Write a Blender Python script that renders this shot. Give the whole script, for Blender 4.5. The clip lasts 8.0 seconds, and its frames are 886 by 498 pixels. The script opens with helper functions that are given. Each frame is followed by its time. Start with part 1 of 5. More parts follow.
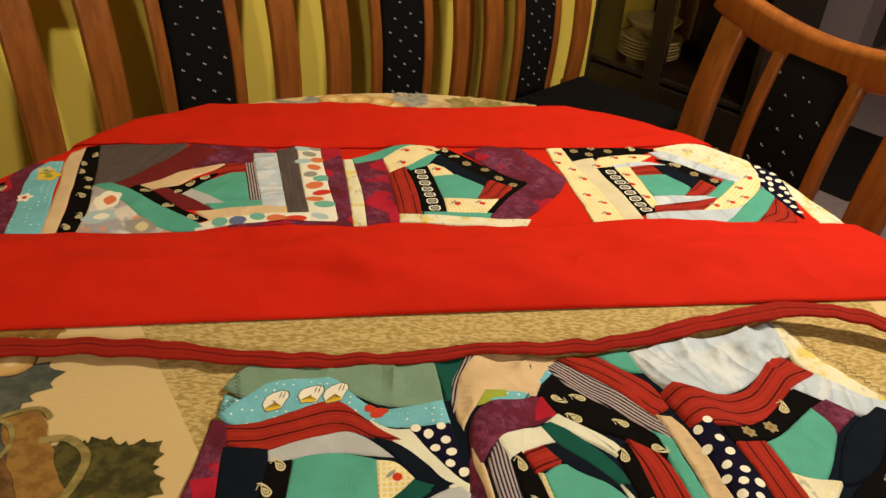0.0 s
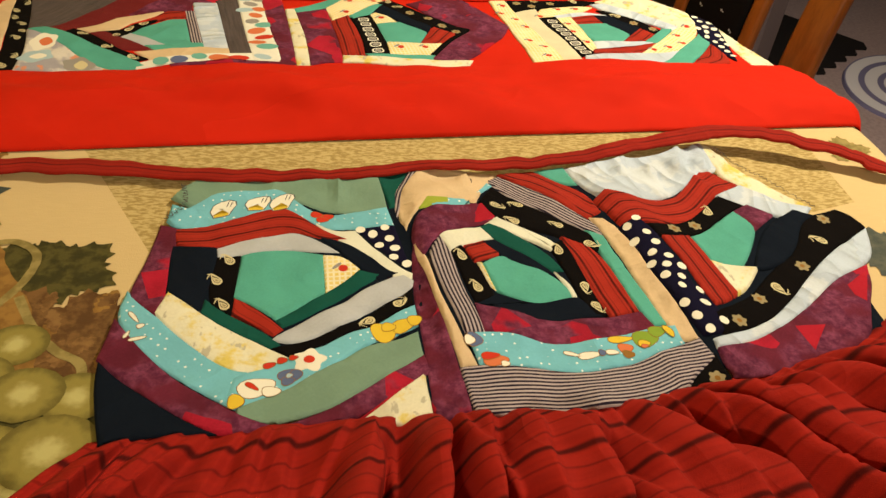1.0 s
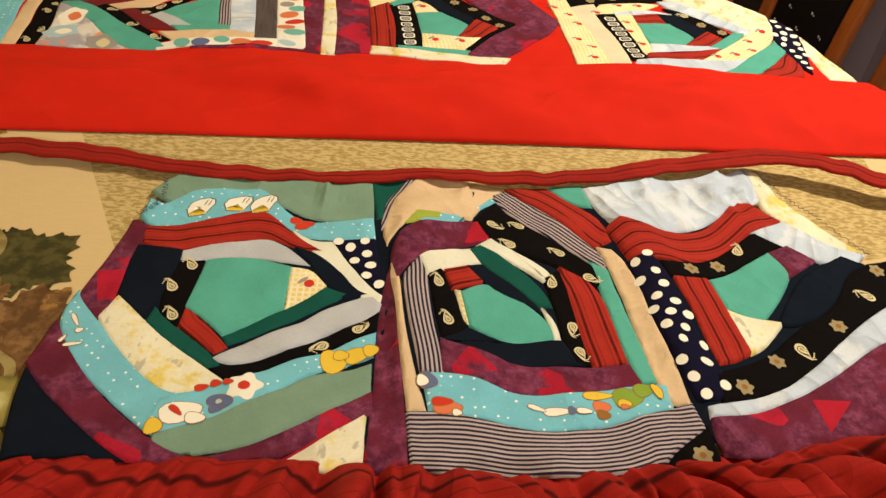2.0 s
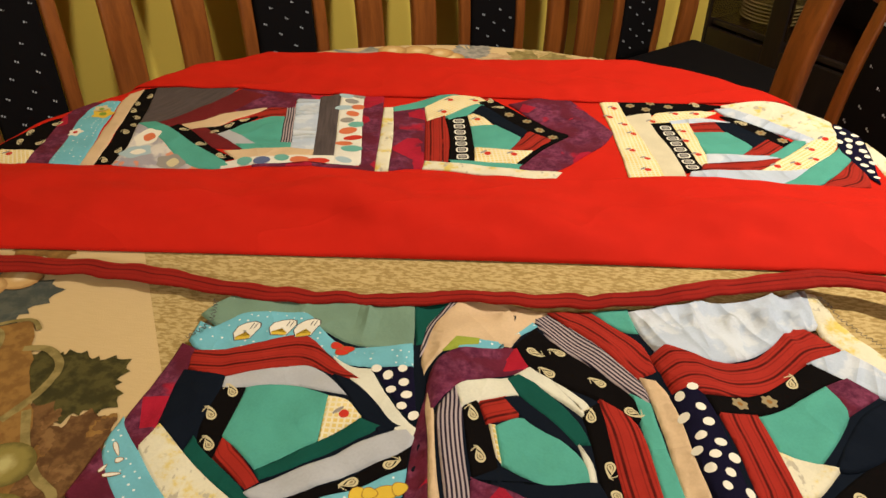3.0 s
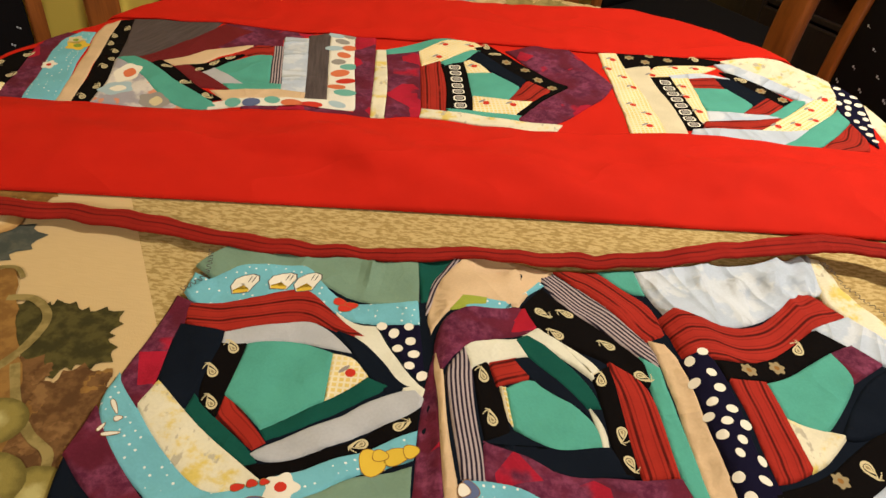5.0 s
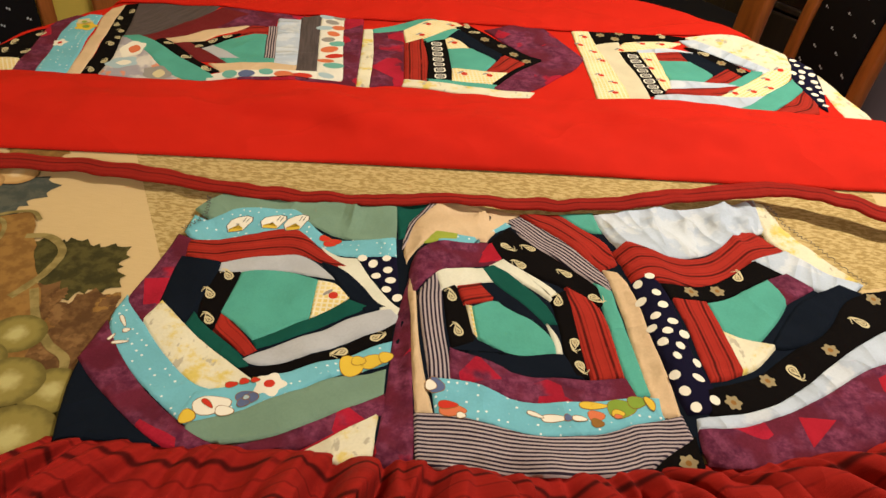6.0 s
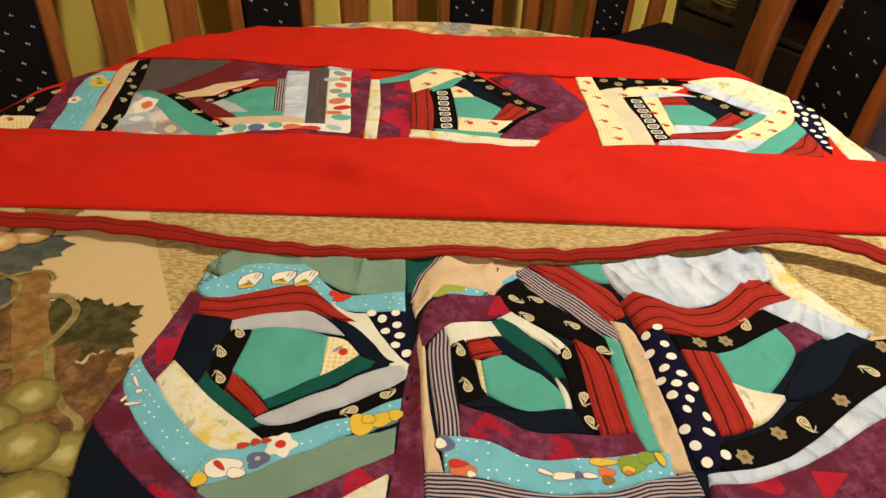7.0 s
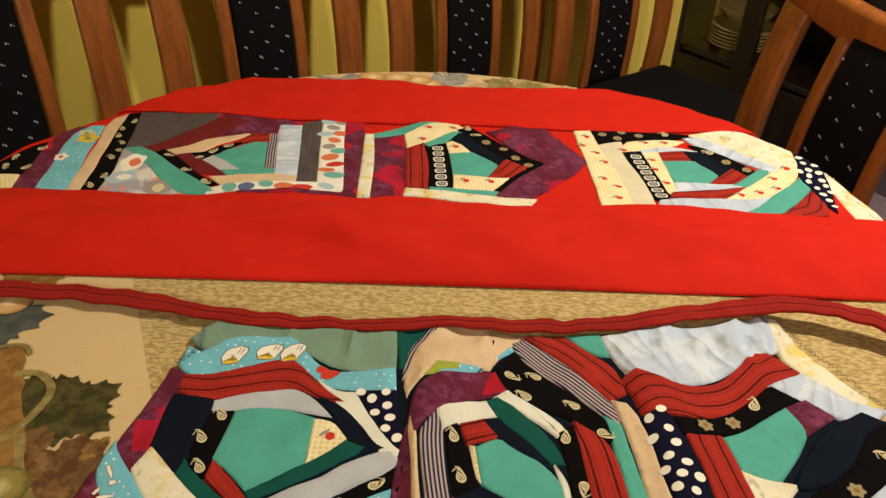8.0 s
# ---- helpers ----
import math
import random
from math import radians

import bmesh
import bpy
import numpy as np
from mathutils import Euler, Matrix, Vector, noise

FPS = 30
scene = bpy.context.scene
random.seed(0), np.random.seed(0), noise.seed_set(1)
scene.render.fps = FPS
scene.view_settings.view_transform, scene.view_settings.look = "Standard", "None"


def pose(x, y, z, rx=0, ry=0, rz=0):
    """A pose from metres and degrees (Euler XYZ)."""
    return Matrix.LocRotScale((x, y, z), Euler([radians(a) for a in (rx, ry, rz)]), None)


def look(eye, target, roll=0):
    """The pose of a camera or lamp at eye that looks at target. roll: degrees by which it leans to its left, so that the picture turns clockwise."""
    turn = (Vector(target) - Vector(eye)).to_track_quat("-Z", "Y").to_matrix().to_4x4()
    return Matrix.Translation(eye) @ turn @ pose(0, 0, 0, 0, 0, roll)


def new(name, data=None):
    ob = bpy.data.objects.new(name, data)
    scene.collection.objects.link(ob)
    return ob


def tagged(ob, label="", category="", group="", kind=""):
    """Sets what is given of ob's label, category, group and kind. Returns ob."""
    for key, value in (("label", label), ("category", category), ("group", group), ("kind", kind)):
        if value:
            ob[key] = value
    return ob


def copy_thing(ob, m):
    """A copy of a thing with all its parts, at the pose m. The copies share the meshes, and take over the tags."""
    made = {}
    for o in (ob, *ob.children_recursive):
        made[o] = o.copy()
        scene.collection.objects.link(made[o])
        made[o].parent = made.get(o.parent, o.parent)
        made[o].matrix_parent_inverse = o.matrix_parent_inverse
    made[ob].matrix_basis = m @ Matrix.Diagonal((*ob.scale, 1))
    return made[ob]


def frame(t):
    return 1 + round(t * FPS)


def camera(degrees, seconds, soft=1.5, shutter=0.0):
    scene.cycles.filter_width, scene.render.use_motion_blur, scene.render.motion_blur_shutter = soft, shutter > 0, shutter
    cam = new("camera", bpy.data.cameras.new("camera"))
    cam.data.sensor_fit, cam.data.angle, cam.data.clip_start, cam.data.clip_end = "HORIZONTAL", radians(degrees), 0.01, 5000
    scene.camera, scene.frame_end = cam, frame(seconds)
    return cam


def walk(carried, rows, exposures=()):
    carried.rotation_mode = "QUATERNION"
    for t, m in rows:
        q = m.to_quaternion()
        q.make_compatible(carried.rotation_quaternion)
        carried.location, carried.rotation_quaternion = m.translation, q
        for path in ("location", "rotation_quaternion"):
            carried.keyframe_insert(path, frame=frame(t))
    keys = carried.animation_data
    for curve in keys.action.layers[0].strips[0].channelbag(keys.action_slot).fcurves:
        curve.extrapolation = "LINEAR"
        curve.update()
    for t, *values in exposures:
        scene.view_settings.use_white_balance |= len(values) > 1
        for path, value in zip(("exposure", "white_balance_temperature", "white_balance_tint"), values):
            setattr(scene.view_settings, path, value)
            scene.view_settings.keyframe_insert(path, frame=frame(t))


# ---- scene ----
cam = camera(59.8, 8.0)
PATH = [
    (0, (-0.06, 0.173, 1.301), (0.04, 1.847, 0.211), 4.1),
    (0.5, (-0.062, 0.12, 1.251), (0.108, 1.76, 0.118), 4.3),
    (1, (-0.045, 0.082, 1.224), (0.175, 1.634, -0.019), 5.7),
    (1.2, (-0.034, 0.084, 1.214), (0.186, 1.601, -0.07), 6.2),
    (2.3, (0.089, 0.178, 1.223), (-0.045, 1.692, -0.077), 3.1),
    (2.5, (0.095, 0.181, 1.24), (-0.093, 1.736, -0.004), 1.9),
    (3, (0.097, 0.191, 1.256), (-0.154, 1.809, 0.107), 0.3),
    (3.5, (0.102, 0.202, 1.242), (-0.156, 1.818, 0.093), 0.4),
    (4, (0.077, 0.263, 1.25), (-0.133, 1.872, 0.08), 1.9),
    (4.5, (0.031, 0.295, 1.276), (-0.087, 1.898, 0.086), 4.2),
    (5, (0.049, 0.211, 1.252), (-0.084, 1.753, -0.014), 4.2),
    (5.2, (0.051, 0.175, 1.243), (-0.068, 1.7, -0.044), 4.4),
    (6.3, (0.099, 0.107, 1.254), (-0.061, 1.68, 0.03), 2.9),
    (6.5, (0.099, 0.112, 1.263), (-0.071, 1.692, 0.049), 2.4),
    (7, (0.092, 0.118, 1.27), (-0.087, 1.722, 0.089), 1.9),
    (7.5, (0.093, 0.135, 1.276), (-0.101, 1.773, 0.145), 1.5),
    (8, (0.092, 0.17, 1.287), (-0.095, 1.818, 0.169), 1.8),
]
walk(cam, [(t, look(eye, target, roll)) for t, eye, target, roll in PATH], exposures=[(0.0, -0.17, 7100, 6), (0.5, -0.10, 7400, 5), (1.0, 0.06, 7400, 3), (2.5, 0.01, 6500, 10), (3.0, -0.10, 6500, 10), (4.5, -0.15, 6500, 10), (5.0, -0.05, 6500, 10), (6.5, 0.01, 6500, 10), (7.0, -0.02, 6500, 10), (8.0, -0.16, 6500, 10)])

# ---- world and lamps ----
world = bpy.data.worlds.new("room_dark")
scene.world = world
world.use_nodes = True
world.node_tree.nodes["Background"].inputs[0].default_value = (1.0, 0.75, 0.5, 1)
world.node_tree.nodes["Background"].inputs[1].default_value = 0.012


def lamp(name, kind, place, target, energy, colour, size):
    data = bpy.data.lights.new(name, kind)
    data.energy, data.color = energy, colour
    if kind == "AREA":
        data.shape, data.size = "DISK", size
    else:
        data.shadow_soft_size = size
    ob = new(name, data)
    ob.matrix_world = look(place, target)
    return ob


lamp("ceiling_bulb", "AREA", (-0.6, -2.0, 2.45), (-0.3, 1.7, 0.75), 44, (1.0, 0.90, 0.74), 0.20)
lamp("pendant_bulb", "AREA", (0.98, 1.32, 2.2), (0.60, 1.1, 0.75), 42, (1.0, 0.88, 0.71), 0.16)


# ---- materials ----
def rgb(r, g, b):
    return (r, g, b, 1)


class Nodes:
    """A node material with small helpers to wire it."""

    def __init__(self, name, rough=0.85, sheen=0.0, metal=0.0, spec=0.3):
        self.m = bpy.data.materials.new(name)
        self.m.use_nodes = True
        self.t = self.m.node_tree
        self.b = self.t.nodes["Principled BSDF"]
        self.b.inputs["Roughness"].default_value = rough
        self.b.inputs["Metallic"].default_value = metal
        self.b.inputs["Specular IOR Level"].default_value = spec
        self.b.inputs["Sheen Weight"].default_value = sheen

    def add(self, kind, **inputs):
        n = self.t.nodes.new(kind)
        for k, v in inputs.items():
            key = int(k[1:]) if k[0] == "i" and k[1:].isdigit() else k.replace("_", " ")
            self.put(n, key, v)
        return n

    def put(self, n, key, v):
        if isinstance(v, bpy.types.NodeSocket):
            self.t.links.new(v, n.inputs[key])
        else:
            n.inputs[key].default_value = v

    def math(self, op, a, b=0.0, c=0.0):
        n = self.t.nodes.new("ShaderNodeMath")
        n.operation = op
        for i, v in enumerate((a, b, c)):
            self.put(n, i, v)
        return n.outputs[0]

    def mix(self, f, a, b):
        n = self.t.nodes.new("ShaderNodeMix")
        n.data_type = "RGBA"
        self.put(n, 0, f), self.put(n, 6, a), self.put(n, 7, b)
        return n.outputs[2]

    def coord(self, which="UV"):
        return self.t.nodes.new("ShaderNodeTexCoord").outputs[which]

    def xyz(self, v):
        return self.add("ShaderNodeSeparateXYZ", Vector=v).outputs

    def scaled(self, v, x, y, z=1.0):
        n = self.add("ShaderNodeMapping", Vector=v)
        n.inputs["Scale"].default_value = (x, y, z)
        return n.outputs[0]

    def noise(self, v, scale, detail=3.0, rough=0.5):
        return self.add("ShaderNodeTexNoise", Vector=v, Scale=scale, Detail=detail, Roughness=rough).outputs[0]

    def step(self, v, lo, hi):
        n = self.t.nodes.new("ShaderNodeMapRange")
        n.interpolation_type = "SMOOTHSTEP"
        self.put(n, 0, v), self.put(n, 1, lo), self.put(n, 2, hi)
        return n.outputs[0]

    def bump(self, height, strength=0.3, distance=0.001):
        n = self.add("ShaderNodeBump", Height=height, Strength=strength, Distance=distance)
        self.t.links.new(n.outputs[0], self.b.inputs["Normal"])

    def done(self, colour):
        self.put(self.b, "Base Color", colour)
        return self.m


def weave(n, colour, dark=0.88, bump=0.38, crease=1.9, lie=(14.0, 8.0)):
    """Woven cloth: thread relief, soft creases and a little unevenness of the dye."""
    uv = n.coord("UV")
    s = n.xyz(uv)
    warp = n.math("SINE", n.math("MULTIPLY", s[0], 5200.0))
    weft = n.math("SINE", n.math("MULTIPLY", s[1], 5200.0))
    soft = n.noise(uv, 26.0, 3.0)
    fine = n.noise(uv, 420.0, 2.0)
    height = n.math("ADD", n.math("ADD", n.math("MULTIPLY", n.math("MULTIPLY", warp, weft), 0.10), n.math("MULTIPLY", soft, 1.6)), n.math("MULTIPLY", fine, 0.25))
    ridge = n.math("SUBTRACT", 1.0, n.math("ABSOLUTE", n.math("SUBTRACT", n.math("MULTIPLY", n.noise(n.scaled(uv, *lie), 1.0, 1.5), 2.0), 1.0)))
    height = n.math("ADD", height, n.math("MULTIPLY", n.math("POWER", ridge, 9.0), crease))
    n.bump(height, bump, 0.0022)
    shade = n.math("ADD", n.math("MULTIPLY", soft, 0.68), n.math("MULTIPLY", fine, 0.32))
    darker = n.mix(1.0, colour, rgb(dark, dark, dark))
    n.t.nodes[-1].blend_type = "MULTIPLY"
    return n.done(n.mix(n.step(shade, 0.35, 0.65), darker, colour))


def plain(name, c, sheen=0.0, rough=0.9, spec=0.12, dark=0.88, crease=1.9, lie=(14.0, 8.0)):
    n = Nodes(name, rough, sheen, spec=spec)
    return weave(n, rgb(*c), dark, crease=crease, lie=lie)


def red_stripe(name, wide, fine, dark, light, sway, deep=0.22, thin=0.6, half=0.03):
    """Red cotton with dark woven stripes, wide and fine ones by turns."""
    n = Nodes(name, 0.9, 0.0, spec=0.12)
    uv = n.coord("UV")
    s = n.xyz(uv)
    wob = n.math("MULTIPLY", n.math("SUBTRACT", n.noise(n.scaled(uv, 1.0, 0.6), 9.0), 0.5), sway)
    v = n.math("ADD", s[1], wob)
    a = n.math("ABSOLUTE", n.math("SUBTRACT", n.math("FRACT", n.math("MULTIPLY", v, wide)), 0.5))
    b = n.math("ABSOLUTE", n.math("SUBTRACT", n.math("FRACT", n.math("MULTIPLY", v, fine)), 0.5))
    lines = n.math("MAXIMUM", n.math("SUBTRACT", 1.0, n.step(a, half, half + 0.07)), n.math("MULTIPLY", n.math("SUBTRACT", 1.0, n.step(b, 0.02, 0.09)), thin))
    lines = n.math("MULTIPLY", lines, n.step(n.noise(n.scaled(uv, 22.0, 40.0), 1.0), 0.25, 0.45))
    tone = n.mix(n.noise(n.scaled(uv, 3.0, 60.0), 3.0), rgb(*dark), rgb(*light))
    return weave(n, n.mix(lines, tone, rgb(*[c * deep for c in dark])))


def pinstripe():
    n = Nodes("grey_pinstripe", 0.9, 0.0, spec=0.12)
    s = n.xyz(n.coord("UV"))
    a = n.math("ABSOLUTE", n.math("SUBTRACT", n.math("FRACT", n.math("MULTIPLY", s[1], 270.0)), 0.5))
    return weave(n, n.mix(n.step(a, 0.20, 0.31), rgb(0.40, 0.33, 0.34), rgb(0.022, 0.015, 0.028)))


def dotted_blue():
    n = Nodes("dotted_light_blue_cotton", 0.9, 0.0, spec=0.12)
    uv = n.coord("UV")
    v = n.add("ShaderNodeTexVoronoi", Vector=uv, Scale=120.0, Randomness=0.25).outputs["Distance"]
    return weave(n, n.mix(n.step(v, 0.11, 0.16), rgb(0.75, 0.80, 0.78), rgb(0.16, 0.45, 0.55)))


def batik():
    n = Nodes("purple_crimson_batik", 0.9, 0.0, spec=0.12)
    o = n.coord("Object")
    big = n.add("ShaderNodeTexVoronoi", Vector=n.scaled(o, 1, 1, 0.2), Scale=32.0).outputs["Color"]
    big = n.math("ADD", n.math("MULTIPLY", n.xyz(big)[0], 0.8), n.math("MULTIPLY", n.noise(o, 40.0, 2.0), 0.2))
    fine = n.noise(o, 110.0, 5.0, 0.7)
    purple = n.mix(n.step(fine, 0.35, 0.7), rgb(0.10, 0.014, 0.042), rgb(0.23, 0.05, 0.105))
    dark = n.mix(n.step(n.noise(o, 30.0), 0.45, 0.6), purple, rgb(0.13, 0.015, 0.035))
    return weave(n, n.mix(n.step(big, 0.78, 0.82), dark, rgb(0.40, 0.012, 0.035)), 0.7, 0.5)


def blotched(name, ground, spots, scale, lo, hi, second=None, crease=1.9, lie=(14.0, 8.0)):
    n = Nodes(name, 0.9, 0.0, spec=0.12)
    o = n.coord("Object")
    c = n.mix(n.step(n.noise(o, scale, 4.0, 0.6), lo, hi), rgb(*ground), rgb(*spots))
    if second:
        c = n.mix(n.step(n.noise(n.scaled(o, 1.3, 0.8), scale * 1.7, 3.0), 0.60, 0.66), c, rgb(*second))
    return weave(n, c, crease=crease, lie=lie)


def gold_check():
    n = Nodes("yellow_checked_cotton", 0.9, 0.0, spec=0.12)
    uv = n.coord("UV")
    s = n.xyz(uv)
    f = [n.math("ABSOLUTE", n.math("SUBTRACT", n.math("FRACT", n.math("MULTIPLY", a, 185.0)), 0.5)) for a in s[:2]]
    line = n.math("MINIMUM", f[0], f[1])
    fade = n.step(n.noise(uv, 30.0), 0.25, 0.75)
    yellow = n.mix(fade, rgb(0.76, 0.64, 0.30), rgb(0.70, 0.50, 0.12))
    return weave(n, n.mix(n.step(line, 0.10, 0.24), rgb(0.78, 0.70, 0.50), yellow))


def charcoal():
    n = Nodes("charcoal_slub_cloth", 0.9, 0.0, spec=0.12)
    uv = n.coord("UV")
    return weave(n, n.mix(n.noise(n.scaled(uv, 18.0, 260.0), 1.0, 4.0), rgb(0.035, 0.028, 0.028), rgb(0.13, 0.10, 0.10)))


CLOTH = {
    "batik": batik(), "redstripe": red_stripe("red_striped_cotton", 60.0, 120.0, (0.28, 0.017, 0.011), (0.38, 0.027, 0.016), 0.004, 0.26, 0.50, 0.04), "greypin": pinstripe(), "dotblue": dotted_blue(),
    "goldcheck": gold_check(), "charcoal": charcoal(),
    "sage": plain("sage_green_cotton", (0.17, 0.27, 0.20)), "teal": plain("sea_green_cotton", (0.08, 0.34, 0.275)),
    "darkgreen": plain("bottle_green_cotton", (0.008, 0.075, 0.058), 0.0, 0.95, 0.05), "navy": plain("navy_cotton", (0.006, 0.009, 0.016), 0.0, 0.95, 0.03),
    "paisley": plain("black_paisley_cotton", (0.005, 0.004, 0.004), 0.0, 0.95, 0.03), "flowerblack": plain("black_flowered_cotton", (0.005, 0.004, 0.004), 0.0, 0.95, 0.03),
    "chain": plain("black_chain_print", (0.005, 0.004, 0.004), 0.0, 0.95, 0.03), "polka": plain("navy_spotted_cotton", (0.008, 0.007, 0.022), 0.0, 0.95, 0.03),
    "cream": plain("cream_cotton", (0.66, 0.65, 0.54)), "beige": plain("beige_cotton", (0.62, 0.45, 0.28)),
    "oat": plain("oatmeal_cotton", (0.62, 0.56, 0.40)), "greylav": plain("grey_white_cotton", (0.43, 0.445, 0.48)),
    "iceblue": blotched("ice_blue_satin", (0.46, 0.53, 0.64), (0.56, 0.61, 0.68), 22.0, 0.52, 0.58, None, 9.0, (26.0, 6.0)), "crimson": plain("crimson_cotton", (0.36, 0.010, 0.025)),
    "maroon": plain("maroon_cotton", (0.14, 0.012, 0.015)), "lime": plain("lime_print_cotton", (0.30, 0.36, 0.05)),
    "creamfloral": blotched("cream_yellow_floral", (0.70, 0.66, 0.50), (0.66, 0.52, 0.14), 42.0, 0.50, 0.66, (0.46, 0.42, 0.32)),
    "whitefloral": plain("white_floral_cotton", (0.74, 0.72, 0.64)),
    "greyfloral": blotched("grey_rose_floral", (0.34, 0.32, 0.36), (0.62, 0.58, 0.54), 26.0, 0.45, 0.6, (0.62, 0.26, 0.16)),
}
RUFFLE = red_stripe("ruffle_striped_cotton", 20.0, 60.0, (0.22, 0.009, 0.007), (0.36, 0.015, 0.009), 0.016, 0.30, 0.50, 0.015)
TIE = red_stripe("tie_striped_cotton", 38.0, 76.0, (0.20, 0.009, 0.007), (0.34, 0.018, 0.011), 0.004, 0.42, 0.40, 0.0)
RED = plain("scarlet_cotton", (0.52, 0.0145, 0.0065), 0.0, 0.8, 0.08, 0.93, 3.0, (4.5, 8.0))
PRINT = {k: plain("print_" + k, c, 0.0) for k, c in {
    "gold": (0.28, 0.22, 0.12), "dot": (0.45, 0.48, 0.55), "thread": (0.10, 0.09, 0.09), "straw": (0.58, 0.50, 0.30), "black": (0.005, 0.004, 0.004), "white": (0.76, 0.72, 0.62), "grey": (0.28, 0.26, 0.24),
    "red": (0.52, 0.035, 0.02), "blue": (0.10, 0.13, 0.25), "pale_blue": (0.36, 0.48, 0.54), "orange": (0.60, 0.16, 0.07),
    "yellow": (0.66, 0.45, 0.05), "green": (0.20, 0.30, 0.04), "teal": (0.14, 0.38, 0.33), "brown": (0.25, 0.12, 0.03)}.items()}


def wood(name, dark, light, rough=0.35):
    n = Nodes(name, rough, spec=0.45)
    o = n.coord("Object")
    g = n.noise(n.scaled(o, 30.0, 30.0, 2.2), 2.2, 5.0, 0.6)
    fine = n.noise(n.scaled(o, 160.0, 160.0, 5.0), 3.0, 2.0)
    n.bump(fine, 0.12, 0.0006)
    return n.done(n.mix(n.step(n.math("ADD", n.math("MULTIPLY", g, 0.8), n.math("MULTIPLY", fine, 0.2)), 0.35, 0.65), rgb(*dark), rgb(*light)))


WOOD = wood("cherry_varnish", (0.19, 0.056, 0.011), (0.29, 0.090, 0.018), 0.36)
DARKWOOD = wood("black_brown_veneer", (0.008, 0.005, 0.004), (0.016, 0.009, 0.006), 0.4)
FLOORWOOD = wood("grey_lavender_boards", (0.27, 0.205, 0.235), (0.37, 0.285, 0.32), 0.5)


def upholstery():
    n = Nodes("black_dotted_upholstery", 0.95, 0.0, spec=0.1)
    return weave(n, rgb(0.0055, 0.0048, 0.0058))


UPHOLSTERY = upholstery()


def plaster(name, c):
    n = Nodes(name, 0.9)
    o = n.coord("Object")
    a, b = n.noise(o, 3.0, 4.0), n.noise(o, 140.0, 3.0)
    n.bump(b, 0.2, 0.001)
    return n.done(n.mix(a, rgb(*[v * 0.85 for v in c]), rgb(*c)))


YELLOW = plaster("mustard_yellow_plaster", (0.80, 0.63, 0.12))
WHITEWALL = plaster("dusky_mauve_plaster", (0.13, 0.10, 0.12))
CEILING = plaster("ceiling_white", (0.75, 0.72, 0.66))


def tapestry():
    """Woven table cover: plain beige ground with a flecked gold panel in its middle."""
    n = Nodes("beige_tapestry_cloth", 0.9, 0.1)
    o = n.coord("Object")
    s = n.xyz(o)
    sides = [(-0.859, -0.511, -0.133), (1.0, 0.0, 0.525), (0.33, -0.94, -0.55), (-0.844, 0.536, 0.80), (-0.2, -0.98, -0.53)]
    inside = 1.0
    for a, b, c in sides:
        d = n.math("ADD", n.math("MULTIPLY", s[0], a), n.math("MULTIPLY", s[1], b))
        inside = n.math("MULTIPLY", inside, n.math("LESS_THAN", d, c))
    fleck = n.noise(n.scaled(o, 120.0, 310.0), 1.0, 3.0, 0.6)
    gold = n.mix(n.step(fleck, 0.43, 0.57), rgb(0.47, 0.35, 0.15), rgb(0.30, 0.205, 0.065))
    beige = n.mix(n.noise(n.scaled(o, 60.0, 600.0), 1.0), rgb(0.50, 0.36, 0.175), rgb(0.57, 0.42, 0.215))
    thread = n.noise(n.scaled(o, 900.0, 500.0), 1.0, 2.0)
    n.bump(n.math("ADD", thread, n.math("MULTIPLY", n.math("MULTIPLY", fleck, inside), 1.5)), 0.35, 0.001)
    return n.done(n.mix(inside, beige, gold))


TAPESTRY = tapestry()
WOVEN = {k: blotched("woven_" + k, a, b, 60.0, 0.4, 0.6) for k, (a, b) in {
    "slate": ((0.060, 0.070, 0.062), (0.095, 0.100, 0.080)), "olive": ((0.040, 0.036, 0.012), (0.085, 0.072, 0.022)),
    "bark": ((0.20, 0.10, 0.028), (0.28, 0.15, 0.042)), "rust": ((0.14, 0.068, 0.025), (0.24, 0.13, 0.050)), "russet": ((0.10, 0.048, 0.019), (0.18, 0.092, 0.034)),
    "mist": ((0.20, 0.20, 0.18), (0.34, 0.31, 0.27)), "peach": ((0.40, 0.27, 0.13), (0.52, 0.38, 0.22)), "vine": ((0.19, 0.145, 0.05), (0.29, 0.225, 0.085))}.items()}


# ---- geometry helpers ----
def mesh(name, bm, mats, smooth=False):
    me = bpy.data.meshes.new(name)
    bm.to_mesh(me)
    bm.free()
    for m in mats if isinstance(mats, (list, tuple)) else [mats]:
        me.materials.append(m)
    if smooth:
        for p in me.polygons:
            p.use_smooth = True
    return me


def part(name, bm, mat, parent=None, label="", smooth=False):
    ob = new(name, mesh(name, bm, mat, smooth))
    ob.parent = parent
    return tagged(ob, label) if label else ob


def thing(name, label, category, m=None, group="", kind=""):
    ob = new(name)
    if m is not None:
        ob.matrix_world = m
    return tagged(ob, label, category, group, kind)


def box(bm, lo, hi, bevel=0.0, seg=2):
    g = bmesh.ops.create_cube(bm, size=1.0)["verts"]
    c, s = (Vector(lo) + Vector(hi)) / 2, Vector(hi) - Vector(lo)
    for v in g:
        v.co = Vector([v.co[i] * s[i] + c[i] for i in range(3)])
    if bevel:
        es = list({e for v in g for e in v.link_edges})
        bmesh.ops.bevel(bm, geom=es, offset=bevel, segments=seg, affect="EDGES", profile=0.5)
    return bm


